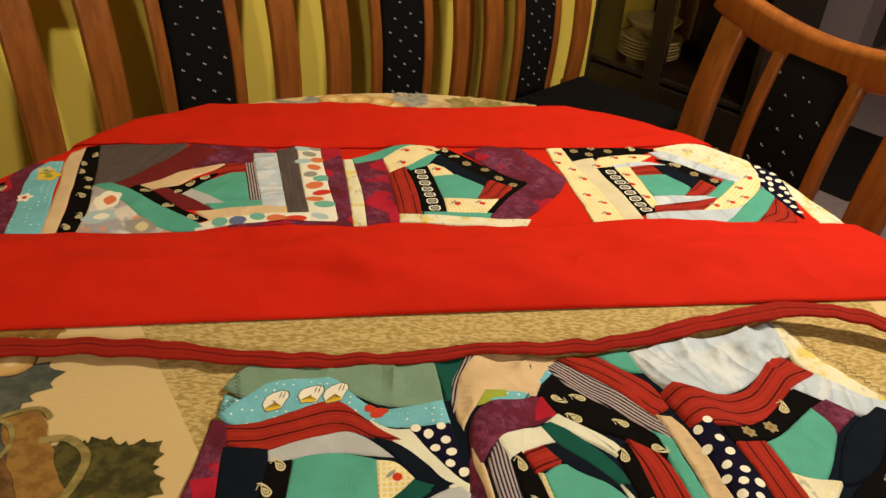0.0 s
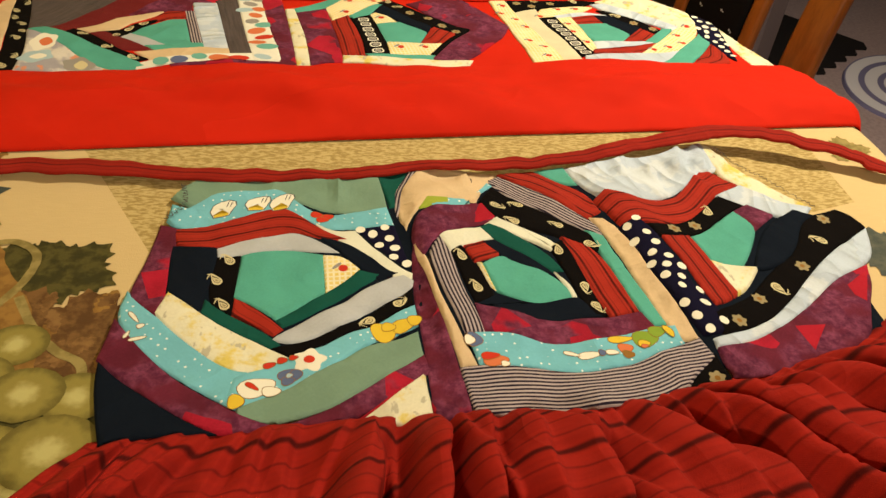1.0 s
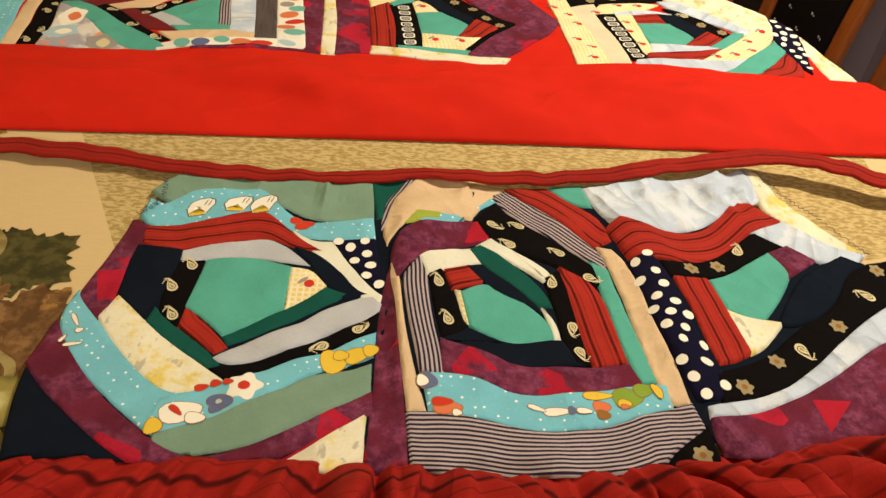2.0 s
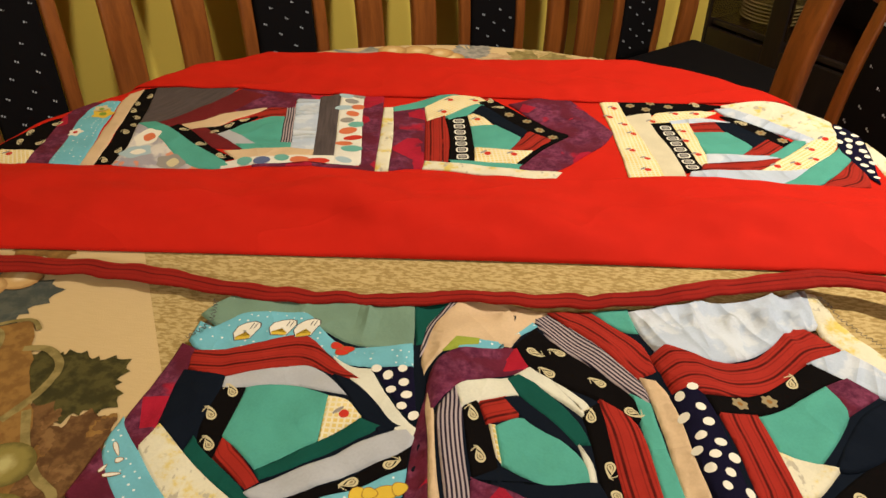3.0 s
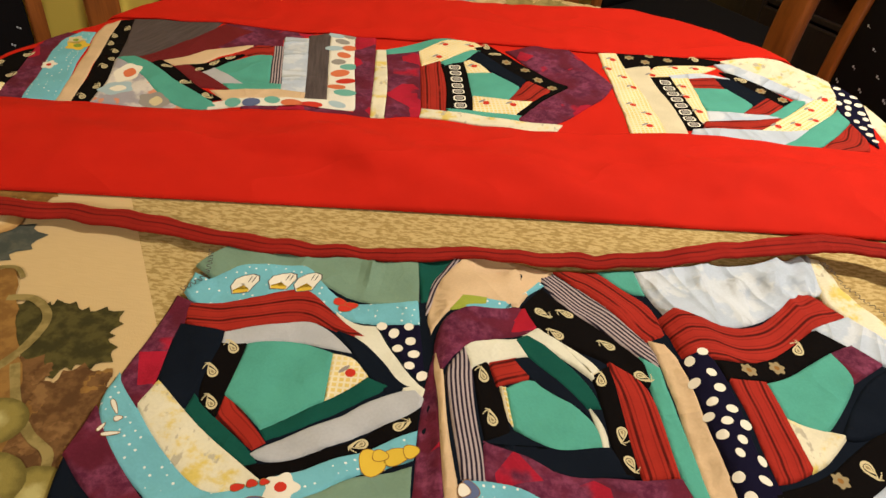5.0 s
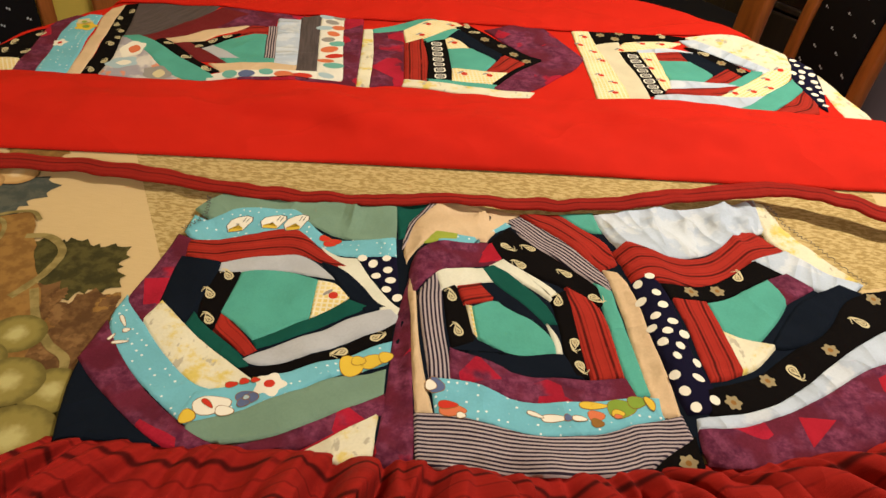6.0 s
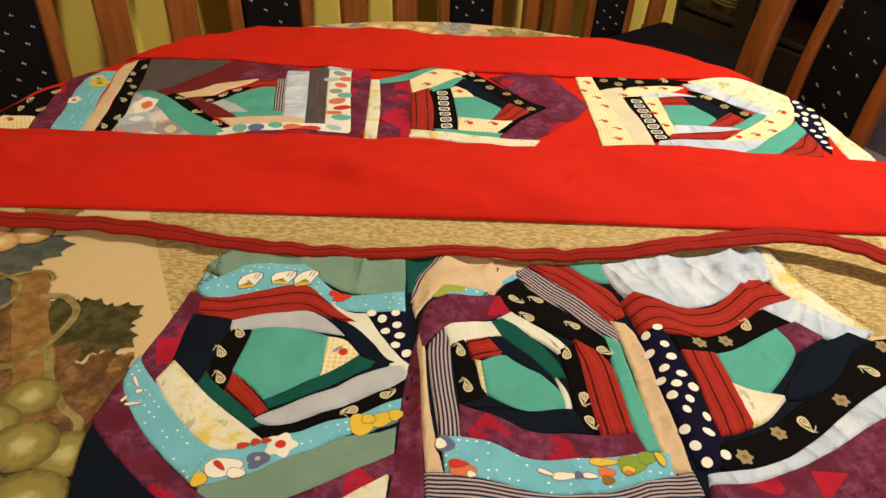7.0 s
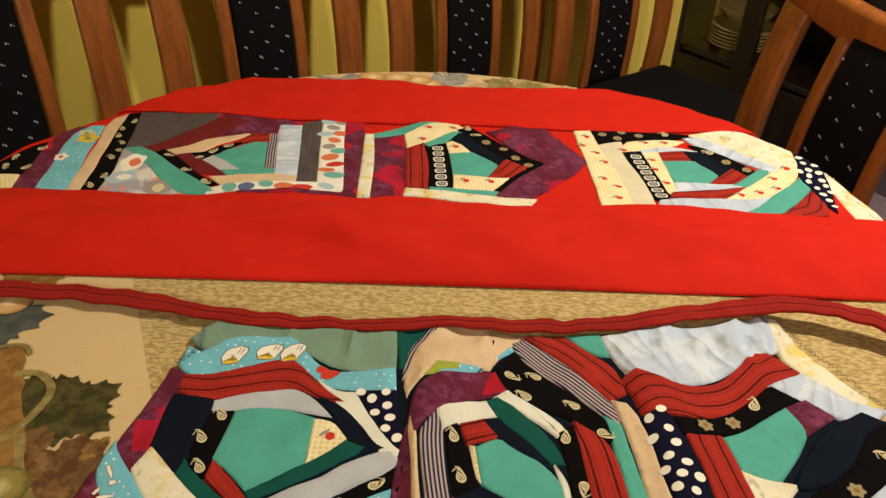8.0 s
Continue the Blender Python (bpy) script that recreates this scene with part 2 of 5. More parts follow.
def boxed(lo, hi, bevel=0.0, seg=2):
    return box(bmesh.new(), lo, hi, bevel, seg)


def sweep(path, section, up=(0, 0, 1), closed_ends=True):
    """A tube: the section (list of 2D points) carried along the path; section may be a function of 0..1."""
    bm = bmesh.new()
    rings = []
    n = len(path)
    for i, p in enumerate(path):
        a, b = Vector(path[max(i - 1, 0)]), Vector(path[min(i + 1, n - 1)])
        t = (b - a).normalized()
        side = t.cross(Vector(up)).normalized()
        top = side.cross(t)
        sec = section(i / (n - 1)) if callable(section) else section
        rings.append([bm.verts.new(Vector(p) + side * u + top * v) for u, v in sec])
    k = len(rings[0])
    for a, b in zip(rings, rings[1:]):
        for j in range(k):
            bm.faces.new((a[j], a[(j + 1) % k], b[(j + 1) % k], b[j]))
    if closed_ends:
        bm.faces.new(rings[0][::-1]), bm.faces.new(rings[-1])
    bmesh.ops.recalc_face_normals(bm, faces=bm.faces)
    return bm


def rounded(w, h, r=0.3, n=3):
    """A rounded rectangle as a section."""
    r = min(w, h) * r
    out = []
    for cx, cy, a0 in ((w / 2 - r, h / 2 - r, 0), (-w / 2 + r, h / 2 - r, 90), (-w / 2 + r, -h / 2 + r, 180), (w / 2 - r, -h / 2 + r, 270)):
        out += [(cx + r * math.cos(radians(a0 + 90 * i / n)), cy + r * math.sin(radians(a0 + 90 * i / n))) for i in range(n + 1)]
    return out


# ---- the table's shape ----
TOP = 0.75
CX, CY, HALF_X, HALF_Y, POWER = -0.025, 0.882, 0.643, 0.671, 2.03


def reach(x, y):
    return (abs((x - CX) / HALF_X) ** POWER + abs((y - CY) / HALF_Y) ** POWER) ** (1 / POWER)


def drape(x, y, lift):
    """A point of a cloth spread flat at (x, y): on the table, or hanging down past its rim."""
    r = reach(x, y)
    if r <= 1.0:
        return Vector((x, y, TOP + lift))
    ex, ey = CX + (x - CX) / r, CY + (y - CY) / r
    out = Vector((x - ex, y - ey, 0))
    d = out.length
    out.normalize()
    bend, rad = min(d, 0.024), 0.016
    a = bend / rad
    p = Vector((ex, ey, TOP)) + out * (rad * math.sin(a) + lift * math.sin(a)) + Vector((0, 0, rad * (math.cos(a) - 1) + lift * math.cos(a)))
    return p + out * 0.15 * max(d - bend, 0) + Vector((0, 0, -0.98 * max(d - bend, 0)))


CELL = 0.006


def gridded(height):
    """The same relief, made flat within each half of a square cell, so that cloths laid on one another never cross."""
    kept = {}

    def corner(i, j):
        if (i, j) not in kept:
            kept[i, j] = height(i * CELL, j * CELL)
        return kept[i, j]

    def relief(x, y):
        i, j = math.floor(x / CELL), math.floor(y / CELL)
        fx, fy = x / CELL - i, y / CELL - j
        if fx + fy <= 1:
            h = corner(i, j)
            return h + fx * (corner(i + 1, j) - h) + fy * (corner(i, j + 1) - h)
        h = corner(i + 1, j + 1)
        return h + (1 - fx) * (corner(i, j + 1) - h) + (1 - fy) * (corner(i + 1, j) - h)

    return relief


def cut_cells(bm):
    """Cuts a flat mesh along the cells' sides and diagonals."""
    xs, ys = [v.co.x for v in bm.verts], [v.co.y for v in bm.verts]
    ds = [v.co.x + v.co.y for v in bm.verts]
    for vals, no in ((xs, (1, 0, 0)), (ys, (0, 1, 0)), (ds, (1, 1, 0))):
        for k in range(math.floor(min(vals) / CELL) + 1, math.ceil(max(vals) / CELL)):
            c = k * CELL
            co = (c, 0, 0) if no != (0, 1, 0) else (0, c, 0)
            bmesh.ops.bisect_plane(bm, geom=bm.verts[:] + bm.edges[:] + bm.faces[:], plane_co=co, plane_no=no)


def folds(x, y):
    """Soft creases of the cloths lying on the table."""
    h = 0.0044 * noise.noise((x * 8, y * 8, 0.3)) + 0.0022 * noise.noise((x * 23, y * 23, 4.0))
    return h + 0.0042


TUCKS = [(-0.075, 0.764, -0.073, 0.722, 0.010, 0.008), (-0.142, 0.764, -0.141, 0.740, 0.002, 0.007), (0.064, 0.780, 0.058, 0.742, 0.011, 0.009), (0.240, 0.803, 0.252, 0.765, 0.010, 0.008),
         (0.309, 0.816, 0.333, 0.772, 0.015, 0.009), (0.337, 0.824, 0.358, 0.785, 0.012, 0.008), (0.280, 0.810, 0.284, 0.772, 0.011, 0.008), (0.20, 0.795, 0.207, 0.770, 0.006, 0.007)]


def near_folds(x, y):
    x, y = x - 0.009, y - 0.016
    h = folds(x, y) + 0.0034 * noise.noise((x * 26 + y * 9, y * 21, 8.0)) + 0.0013 * abs(noise.noise((x * 48, y * 40, 5.0)))
    for x0, y0, x1, y1, high, wide in TUCKS:
        dx, dy = x1 - x0, y1 - y0
        n = math.hypot(dx, dy)
        t, d = ((x - x0) * dx + (y - y0) * dy) / n / n, ((x - x0) * dy - (y - y0) * dx) / n
        if -0.3 < t < 1.2 and abs(d) < 0.05:
            w = wide if d > 0 else wide * 0.55
            h += high * math.exp(-((d / w) ** 2)) * min(1, max(0, 1.2 - t)) * min(1, max(0, t * 4))
    # gathers below the waistband
    top = 0.775 + 0.26 * max(0.0, x + 0.05)
    g = max(0.0, 1 - abs(top - y) / 0.09)
    h += 0.0018 * g * g * (1 + math.sin(x * 95 + 3 * noise.noise((x * 12, 0, 0))))
    # deep satin gathers beside the tie's rise
    g = math.exp(-(((x - 0.300) / 0.075) ** 2 + ((y - 0.828) / 0.034) ** 2))
    h += 0.012 * g * (1 - abs(math.sin((x * 0.9 - y * 0.45) * 95 + 2.5 * noise.noise((x * 14, y * 14, 2)))))
    # loose roll where the middle block is folded over its neighbour
    h += 0.010 * math.exp(-(((x - 0.040) / 0.045) ** 2 + ((y - 0.738) / 0.026) ** 2))
    # the last block rises steeply from its seam and sinks slowly
    d = x - 0.217 + 0.19 * (y - 0.66) - 0.014
    h += 0.014 * math.exp(-((d / (0.016 if d < 0 else 0.05)) ** 2)) * min(1, max(0, (0.79 - y) / 0.05)) * min(1, max(0, (y - 0.50) / 0.08))
    # the middle block lies folded over its neighbour in the same way
    d = x - 0.001 + 0.11 * (y - 0.60) - 0.016
    h += 0.013 * math.exp(-((d / (0.011 if d < 0 else 0.045)) ** 2)) * min(1, max(0, (0.76 - y) / 0.05)) * min(1, max(0, (y - 0.46) / 0.08))
    return h


def far_folds(x, y):
    return folds(x, y) + 0.013 * max(0.0, noise.noise((x * 3.2 + 7 * y, y * 4 - 2 * x, 1.0))) - 0.0005 + 0.0025 * (1 - abs(noise.noise((x * 6 + 5 * y, y * 2 - x, 6.0)))) ** 5


folds_near, folds_far = gridded(near_folds), gridded(far_folds)


# ---- setting ----
def slab(name, lo, hi, mat, kind="structure", label="", m=None):
    ob = part(name, boxed(lo, hi), mat)
    if m is not None:
        ob.matrix_world = m
    return tagged(ob, label, "room", kind=kind)


ROW = pose(-0.527, 1.844, 0, 0, 0, 37.8)       # along the chairs by the wall: x along it, y away from the table
slab("floor", (-6, -5.5, -0.05), (7, 7, 0), FLOORWOOD, label="greyish lavender boarded floor of the room")
slab("ceiling", (-6, -5.5, 2.6), (7, 7, 2.7), CEILING, label="plain white ceiling above the table")
slab("wall_north", (-3.2, 0.150, 0), (1.95, 0.270, 2.6), YELLOW, m=ROW, label="mustard yellow painted wall behind the chairs")
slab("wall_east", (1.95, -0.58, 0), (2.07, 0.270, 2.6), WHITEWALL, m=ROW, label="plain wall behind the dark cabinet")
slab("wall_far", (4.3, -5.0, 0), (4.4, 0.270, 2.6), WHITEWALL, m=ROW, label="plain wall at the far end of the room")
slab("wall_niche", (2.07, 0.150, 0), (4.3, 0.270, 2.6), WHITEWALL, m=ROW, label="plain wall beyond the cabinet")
slab("wall_west", (-3.3, -5.0, 0), (-3.2, 0.270, 2.6), YELLOW, m=ROW, label="plain yellow wall closing the room")
slab("wall_south", (-3.3, -5.1, 0), (4.4, -5.0, 2.6), YELLOW, m=ROW, label="plain yellow wall behind the viewer")


# ---- table and its cover ----
def outline(k, n=160):
    pts = []
    for i in range(n):
        a = 2 * math.pi * i / n
        c, s = math.cos(a), math.sin(a)
        r = (abs(c / HALF_X) ** POWER + abs(s / HALF_Y) ** POWER) ** (-1 / POWER)
        pts.append((CX + k * r * c, CY + k * r * s, c, s))
    return pts


table = thing("dining_table", "oval wooden dining table under a woven cover", "table")
bm = bmesh.new()
rim = outline(0.985)
lo = [bm.verts.new((x, y, 0.715)) for x, y, _, _ in rim]
hi = [bm.verts.new((x, y, 0.746)) for x, y, _, _ in rim]
bm.faces.new(hi), bm.faces.new(lo[::-1])
for i in range(len(rim)):
    j = (i + 1) % len(rim)
    bm.faces.new((lo[i], lo[j], hi[j], hi[i]))
part("tabletop", bm, WOOD, table)
for sx in (-1, 1):
    for sy in (-1, 1):
        x, y = CX + sx * 0.36, CY + sy * 0.40
        part("leg", sweep([(x, y, 0.0), (x, y, 0.3), (x, y, 0.716)], lambda f: rounded(0.05 + 0.025 * f, 0.05 + 0.025 * f), up=(0, 1, 0)), WOOD, table)
part("apron_frame", boxed((CX - 0.38, CY - 0.42, 0.64), (CX + 0.38, CY + 0.42, 0.7145), 0.004), WOOD, table)

bm = bmesh.new()
ring = outline(1.0, 220)
steps = [0.0, 0.3, 0.6, 0.85, 0.96, 1.0] + [1.0 + 0.02 * i for i in range(1, 16)]
rows = []
for k in steps:
    row = []
    for i, (x, y, c, s) in enumerate(ring):
        px, py = CX + (x - CX) * k, CY + (y - CY) * k
        p = drape(px, py, 0.0)
        if k > 1.02:
            w = (k - 1.02) * 0.10 * (math.sin(i * 2 * math.pi / 20) + 0.6 * math.sin(i * 2 * math.pi / 11 + 1))
            p += Vector((c, s, 0)) * w
        row.append(bm.verts.new(p))
    rows.append(row)
centre = bm.verts.new((CX, CY, TOP))
bmesh.ops.delete(bm, geom=rows[0], context="VERTS")
rows = rows[1:]
n = len(ring)
for i in range(n):
    bm.faces.new((centre, rows[0][i], rows[0][(i + 1) % n]))
for a, b in zip(rows, rows[1:]):
    for i in range(n):
        j = (i + 1) % n
        bm.faces.new((a[i], b[i], b[j], a[j]))
cover = part("tablecloth", bm, TAPESTRY, smooth=True)
tagged(cover, "beige woven tapestry tablecloth with gold flecked centre panel", "tablecloth")
mod = cover.modifiers.new("thickness", "SOLIDIFY")
mod.thickness, mod.offset = 0.002, -1


# woven vine leaves, grapes and stems of the table cover
def woven(name, pts, mat, level=0.0007, uv_mid=None, size=1.0):
    bm = bmesh.new()
    vs = [bm.verts.new(drape(x, y, level)) for x, y in pts]
    mx, my = np.mean(pts, 0)
    mid = bm.verts.new(drape(mx, my, level))
    uv = bm.loops.layers.uv.new("UVMap")
    for a, b in zip(vs, vs[1:] + vs[:1]):
        f = bm.faces.new((mid, a, b))
        for l in f.loops:
            l[uv].uv = ((l.vert.co.x - mx) / size, (l.vert.co.y - my) / size)
    bmesh.ops.recalc_face_normals(bm, faces=bm.faces)
    return part(name, bm, mat, cover)


def vine_leaf(x, y, r, turn, mat, level=0.0007):
    pts = []
    for i in range(60):
        a = 2 * math.pi * i / 60
        k = 0.72 + 0.26 * math.cos(2.5 * a) ** 2 + (0.09 if i % 3 == 0 else -0.03)
        pts.append((x + r * k * math.cos(a + turn), y + r * k * math.sin(a + turn) * 0.95))
    woven("woven_leaf", pts, mat, level)


def woven_strip(path, width, mat, level, name="woven_stem"):
    left, right = [], []
    for i, p in enumerate(path):
        a, b = Vector(path[max(0, i - 1)]), Vector(path[min(len(path) - 1, i + 1)])
        t = (b - a).normalized()
        w = width * (1 + 0.25 * noise.noise((i * 0.7, p[0] * 9, 0))) / 2
        left.append((p[0] - t.y * w, p[1] + t.x * w)), right.append((p[0] + t.y * w, p[1] - t.x * w))
    bm = bmesh.new()
    A, B = [[bm.verts.new(drape(*p, level + 0.00001 * i)) for i, p in enumerate(side)] for side in (left, right)]
    for i in range(len(path) - 1):
        bm.faces.new((A[i], B[i], B[i + 1], A[i + 1]))
    bmesh.ops.recalc_face_normals(bm, faces=bm.faces)
    part(name, bm, mat, cover)


def smooth_path(knots, n=6):
    out = []
    for i in range(len(knots) - 1):
        p = [Vector(knots[max(0, min(len(knots) - 1, i + d))]) for d in (-1, 0, 1, 2)]
        for s in range(n):
            t = s / n
            q = 0.5 * (2 * p[1] + (p[2] - p[0]) * t + (2 * p[0] - 5 * p[1] + 4 * p[2] - p[3]) * t * t + (3 * p[1] - p[0] - 3 * p[2] + p[3]) * t ** 3)
            out.append(tuple(q))
    return out + [tuple(knots[-1])]


def grape_cloth(name, deep, mid, light):
    n = Nodes(name, 0.9)
    uv = n.coord("UV")
    o = n.coord("Object")
    r = n.add("ShaderNodeVectorMath")
    r.operation = "LENGTH"
    n.t.links.new(uv, r.inputs[0])
    d = n.math("ADD", r.outputs["Value"], n.math("MULTIPLY", n.math("SUBTRACT", n.noise(o, 150.0, 3.0), 0.5), 0.35))
    n.bump(n.noise(n.scaled(o, 900.0, 500.0), 1.0), 0.3, 0.001)
    return n.done(n.mix(n.step(d, 0.12, 0.5), rgb(*light), n.mix(n.step(d, 0.6, 0.95), rgb(*mid), rgb(*deep))))


GREEN_GRAPE = grape_cloth("woven_green_grape", (0.12, 0.095, 0.020), (0.23, 0.185, 0.045), (0.42, 0.37, 0.15))
PEACH_GRAPE = grape_cloth("woven_peach_grape", (0.36, 0.20, 0.07), (0.52, 0.33, 0.13), (0.66, 0.50, 0.27))


def grape(x, y, r, mat, level=0.0015):
    woven("woven_grape", [(x + r * (1 + 0.05 * noise.noise((k, x * 50, 0))) * math.cos(k / 4), y + 0.9 * r * (1 + 0.05 * noise.noise((k, 3, y * 50))) * math.sin(k / 4)) for k in range(25)], mat, level, size=r)


for x, y, r, a, m, lv in ((-0.47, 0.735, 0.075, 0.4, "slate", 0.5), (-0.53, 0.68, 0.08, 1.4, "slate", 0.6), (-0.44, 0.66, 0.055, 2.0, "slate", 0.55), (-0.57, 0.77, 0.07, 0.9, "slate", 0.45),
                          (-0.310, 0.635, 0.052, 0.9, "olive", 0.7), (-0.345, 0.648, 0.035, 2.2, "olive", 0.65), (-0.40, 0.60, 0.06, 0.2, "russet", 0.8), (-0.47, 0.60, 0.06, 1.1, "russet", 0.75),
                          (-0.270, 0.560, 0.052, 0.5, "russet", 0.85), (-0.330, 0.560, 0.055, 2.6, "russet", 0.9), (-0.26, 0.525, 0.045, 1.0, "russet", 0.95), (-0.36, 0.53, 0.05, 0.0, "russet", 0.92), (-0.42, 0.54, 0.06, 0.7, "olive", 0.78),
                          (-0.26, 0.47, 0.06, 0.3, "olive", 0.72), (-0.33, 0.47, 0.06, 1.3, "olive", 0.74), (-0.30, 0.41, 0.07, 2.3, "olive", 0.76), (0.515, 0.675, 0.052, 0.6, "slate", 0.7), (0.575, 0.885, 0.035, 0.2, "vine", 0.7), (0.56, 0.62, 0.05, 1.0, "olive", 0.6),
                          (-0.26, 1.485, 0.05, 0.3, "mist", 0.6), (-0.06, 1.52, 0.045, 0.9, "mist", 0.6), (0.06, 1.505, 0.06, 0.2, "vine", 0.7), (0.15, 1.495, 0.045, 1.2, "peach", 0.65), (0.23, 1.475, 0.04, 0.5, "mist", 0.6), (-0.01, 1.495, 0.03, 2.0, "peach", 0.75), (-0.46, 0.85, 0.05, 0.4, "bark", 0.6)):
    vine_leaf(x, y, r, a, WOVEN[m], lv / 1000)
random.seed(11)
for k in range(46):
    # feathered leaf blades, fanned out of the dark foliage
    x, y = random.uniform(-0.43, -0.225), random.uniform(0.47, 0.590)
    y = min(y, 0.600 - 0.10 * max(0.0, x + 0.30))
    a, long, wide = math.pi / 2 + 3.0 * (x + 0.33) * -1 + random.uniform(-0.7, 0.7), random.uniform(0.020, 0.038), random.uniform(0.006, 0.010)
    blade = [(f * long, wide * math.sin(math.pi * f) ** 0.7 * (1 if i % 2 else 0.62)) for i, f in enumerate([j / 10 for j in range(11)])]
    blade += [(u, -v) for u, v in reversed(blade[1:-1])]
    woven("woven_leaf", [(x + u * math.cos(a) - v * math.sin(a), y + u * math.sin(a) + v * math.cos(a)) for u, v in blade], WOVEN[random.choice(("rust", "rust", "russet", "bark"))], 0.00097 + 0.000004 * k)
woven_strip(smooth_path([(-0.415, 0.705), (-0.392, 0.665), (-0.365, 0.62), (-0.335, 0.575), (-0.318, 0.53), (-0.305, 0.49)]), 0.036, WOVEN["bark"], 0.0012, "woven_trunk")
woven_strip(smooth_path([(-0.385, 0.672), (-0.36, 0.675), (-0.337, 0.655), (-0.337, 0.62), (-0.35, 0.585)]), 0.008, WOVEN["vine"], 0.0013)
woven_strip(smooth_path([(-0.335, 0.60), (-0.31, 0.56), (-0.285, 0.535), (-0.262, 0.52), (-0.255, 0.49)]), 0.008, WOVEN["vine"], 0.0014)
woven_strip(smooth_path([(-0.355, 0.575), (-0.385, 0.565), (-0.40, 0.54), (-0.39, 0.51)]), 0.008, WOVEN["vine"], 0.0014)
woven_strip(smooth_path([(-0.385, 0.70), (-0.402, 0.712), (-0.43, 0.70), (-0.455, 0.675), (-0.45, 0.645), (-0.425, 0.64), (-0.408, 0.66), (-0.42, 0.69), (-0.46, 0.70), (-0.50, 0.69)]), 0.005, WOVEN["vine"], 0.0015)
for x, y, r in ((-0.318, 0.542, 0.026), (-0.286, 0.552, 0.0), (-0.295, 0.490, 0.030), (-0.262, 0.437, 0.037), (-0.305, 0.437, 0.027), (-0.256, 0.487, 0.027), (-0.283, 0.397, 0.033), (-0.335, 0.505, 0.028), (-0.345, 0.455, 0.030)):
    if r:
        grape(x, y, r, GREEN_GRAPE, 0.0016 + 0.0001 * r * 100)
for x, y, r in ((-0.480, 0.752, 0.022), (-0.455, 0.775, 0.024), (-0.505, 0.772, 0.024), (-0.53, 0.75, 0.022), (-0.20, 1.502, 0.026), (-0.155, 1.508, 0.028), (-0.115, 1.503, 0.026), (-0.16, 1.485, 0.022), (-0.09, 1.488, 0.022)):
    grape(x, y, r, PEACH_GRAPE, 0.0016 + 0.0004 * abs(x) + 0.001 * r)


# ---- aprons ----
def inside(p, poly):
    x, y = p
    hit = False
    for (x1, y1), (x2, y2) in zip(poly, poly[1:] + poly[:1]):
        if (y1 > y) != (y2 > y) and x < (x2 - x1) * (y - y1) / (y2 - y1) + x1:
            hit = not hit
    return hit


def edge_gap(p, poly):
    p, best = Vector(p), 9.0
    for a, b in zip(poly, poly[1:] + poly[:1]):
        a, b = Vector(a), Vector(b)
        t = max(0, min(1, (p - a).dot(b - a) / max((b - a).length_squared, 1e-9)))
        best = min(best, (p - a - (b - a) * t).length)
    return best


def main_axis(poly):
    q = np.array(poly)
    dense = np.concatenate([q + (np.roll(q, -1, 0) - q) * f for f in np.linspace(0, 0.9, 8)])
    dense -= dense.mean(0)
    _, _, v = np.linalg.svd(dense, full_matrices=False)
    return Vector((v[0][0], v[0][1]))


def bend(poly, axis):
    """The middle line of a long piece: across its axis, as a function of the way along it."""
    side = Vector((-axis.y, axis.x))
    q = [(Vector(p).dot(axis), Vector(p).dot(side)) for p in poly]
    lo, hi = min(a for a, _ in q), max(a for a, _ in q)
    along = [lo + (hi - lo) * (0.12 + 0.76 * i / 20) for i in range(21)]
    mids = []
    for a in along:
        cuts = [v1 + (v2 - v1) * (a - u1) / (u2 - u1) for (u1, v1), (u2, v2) in zip(q, q[1:] + q[:1]) if (u1 <= a) != (u2 <= a)]
        mids.append((min(cuts) + max(cuts)) / 2)
    soft = [sum(mids[max(0, i - 2):i + 3]) / len(mids[max(0, i - 2):i + 3]) for i in range(21)]
    return lambda a: float(np.interp(a, along, soft))


def spots(poly, gap, margin, tries=500):
    """Scattered places inside an outline, at least gap apart and margin from its edge."""
    lo, hi = np.min(poly, 0), np.max(poly, 0)
    out = []
    for _ in range(tries):
        p = (random.uniform(lo[0], hi[0]), random.uniform(lo[1], hi[1]))
        if inside(p, poly) and edge_gap(p, poly) > margin and all(math.dist(p, q) > gap for q in out):
            out.append(p)
    return out


def teardrop(size, n=14):
    """A paisley drop with a hooked tail."""
    pts = []
    for i in range(n):
        a = 2 * math.pi * i / n
        r = 0.34 * size
        x, y = r * math.cos(a), r * math.sin(a)
        if x > 0:
            y *= (1 - x / r) ** 0.5 if x < r else 0
            x *= 2.1
            y += 0.25 * x * x / size
        pts.append((x, y))
    return pts


def blob(rx, ry, n=14, petals=0, depth=0.3):
    return [((1 + depth * math.cos(petals * a)) * rx * math.cos(a), (1 + depth * math.cos(petals * a)) * ry * math.sin(a)) for a in [2 * math.pi * i / n for i in range(n)]]


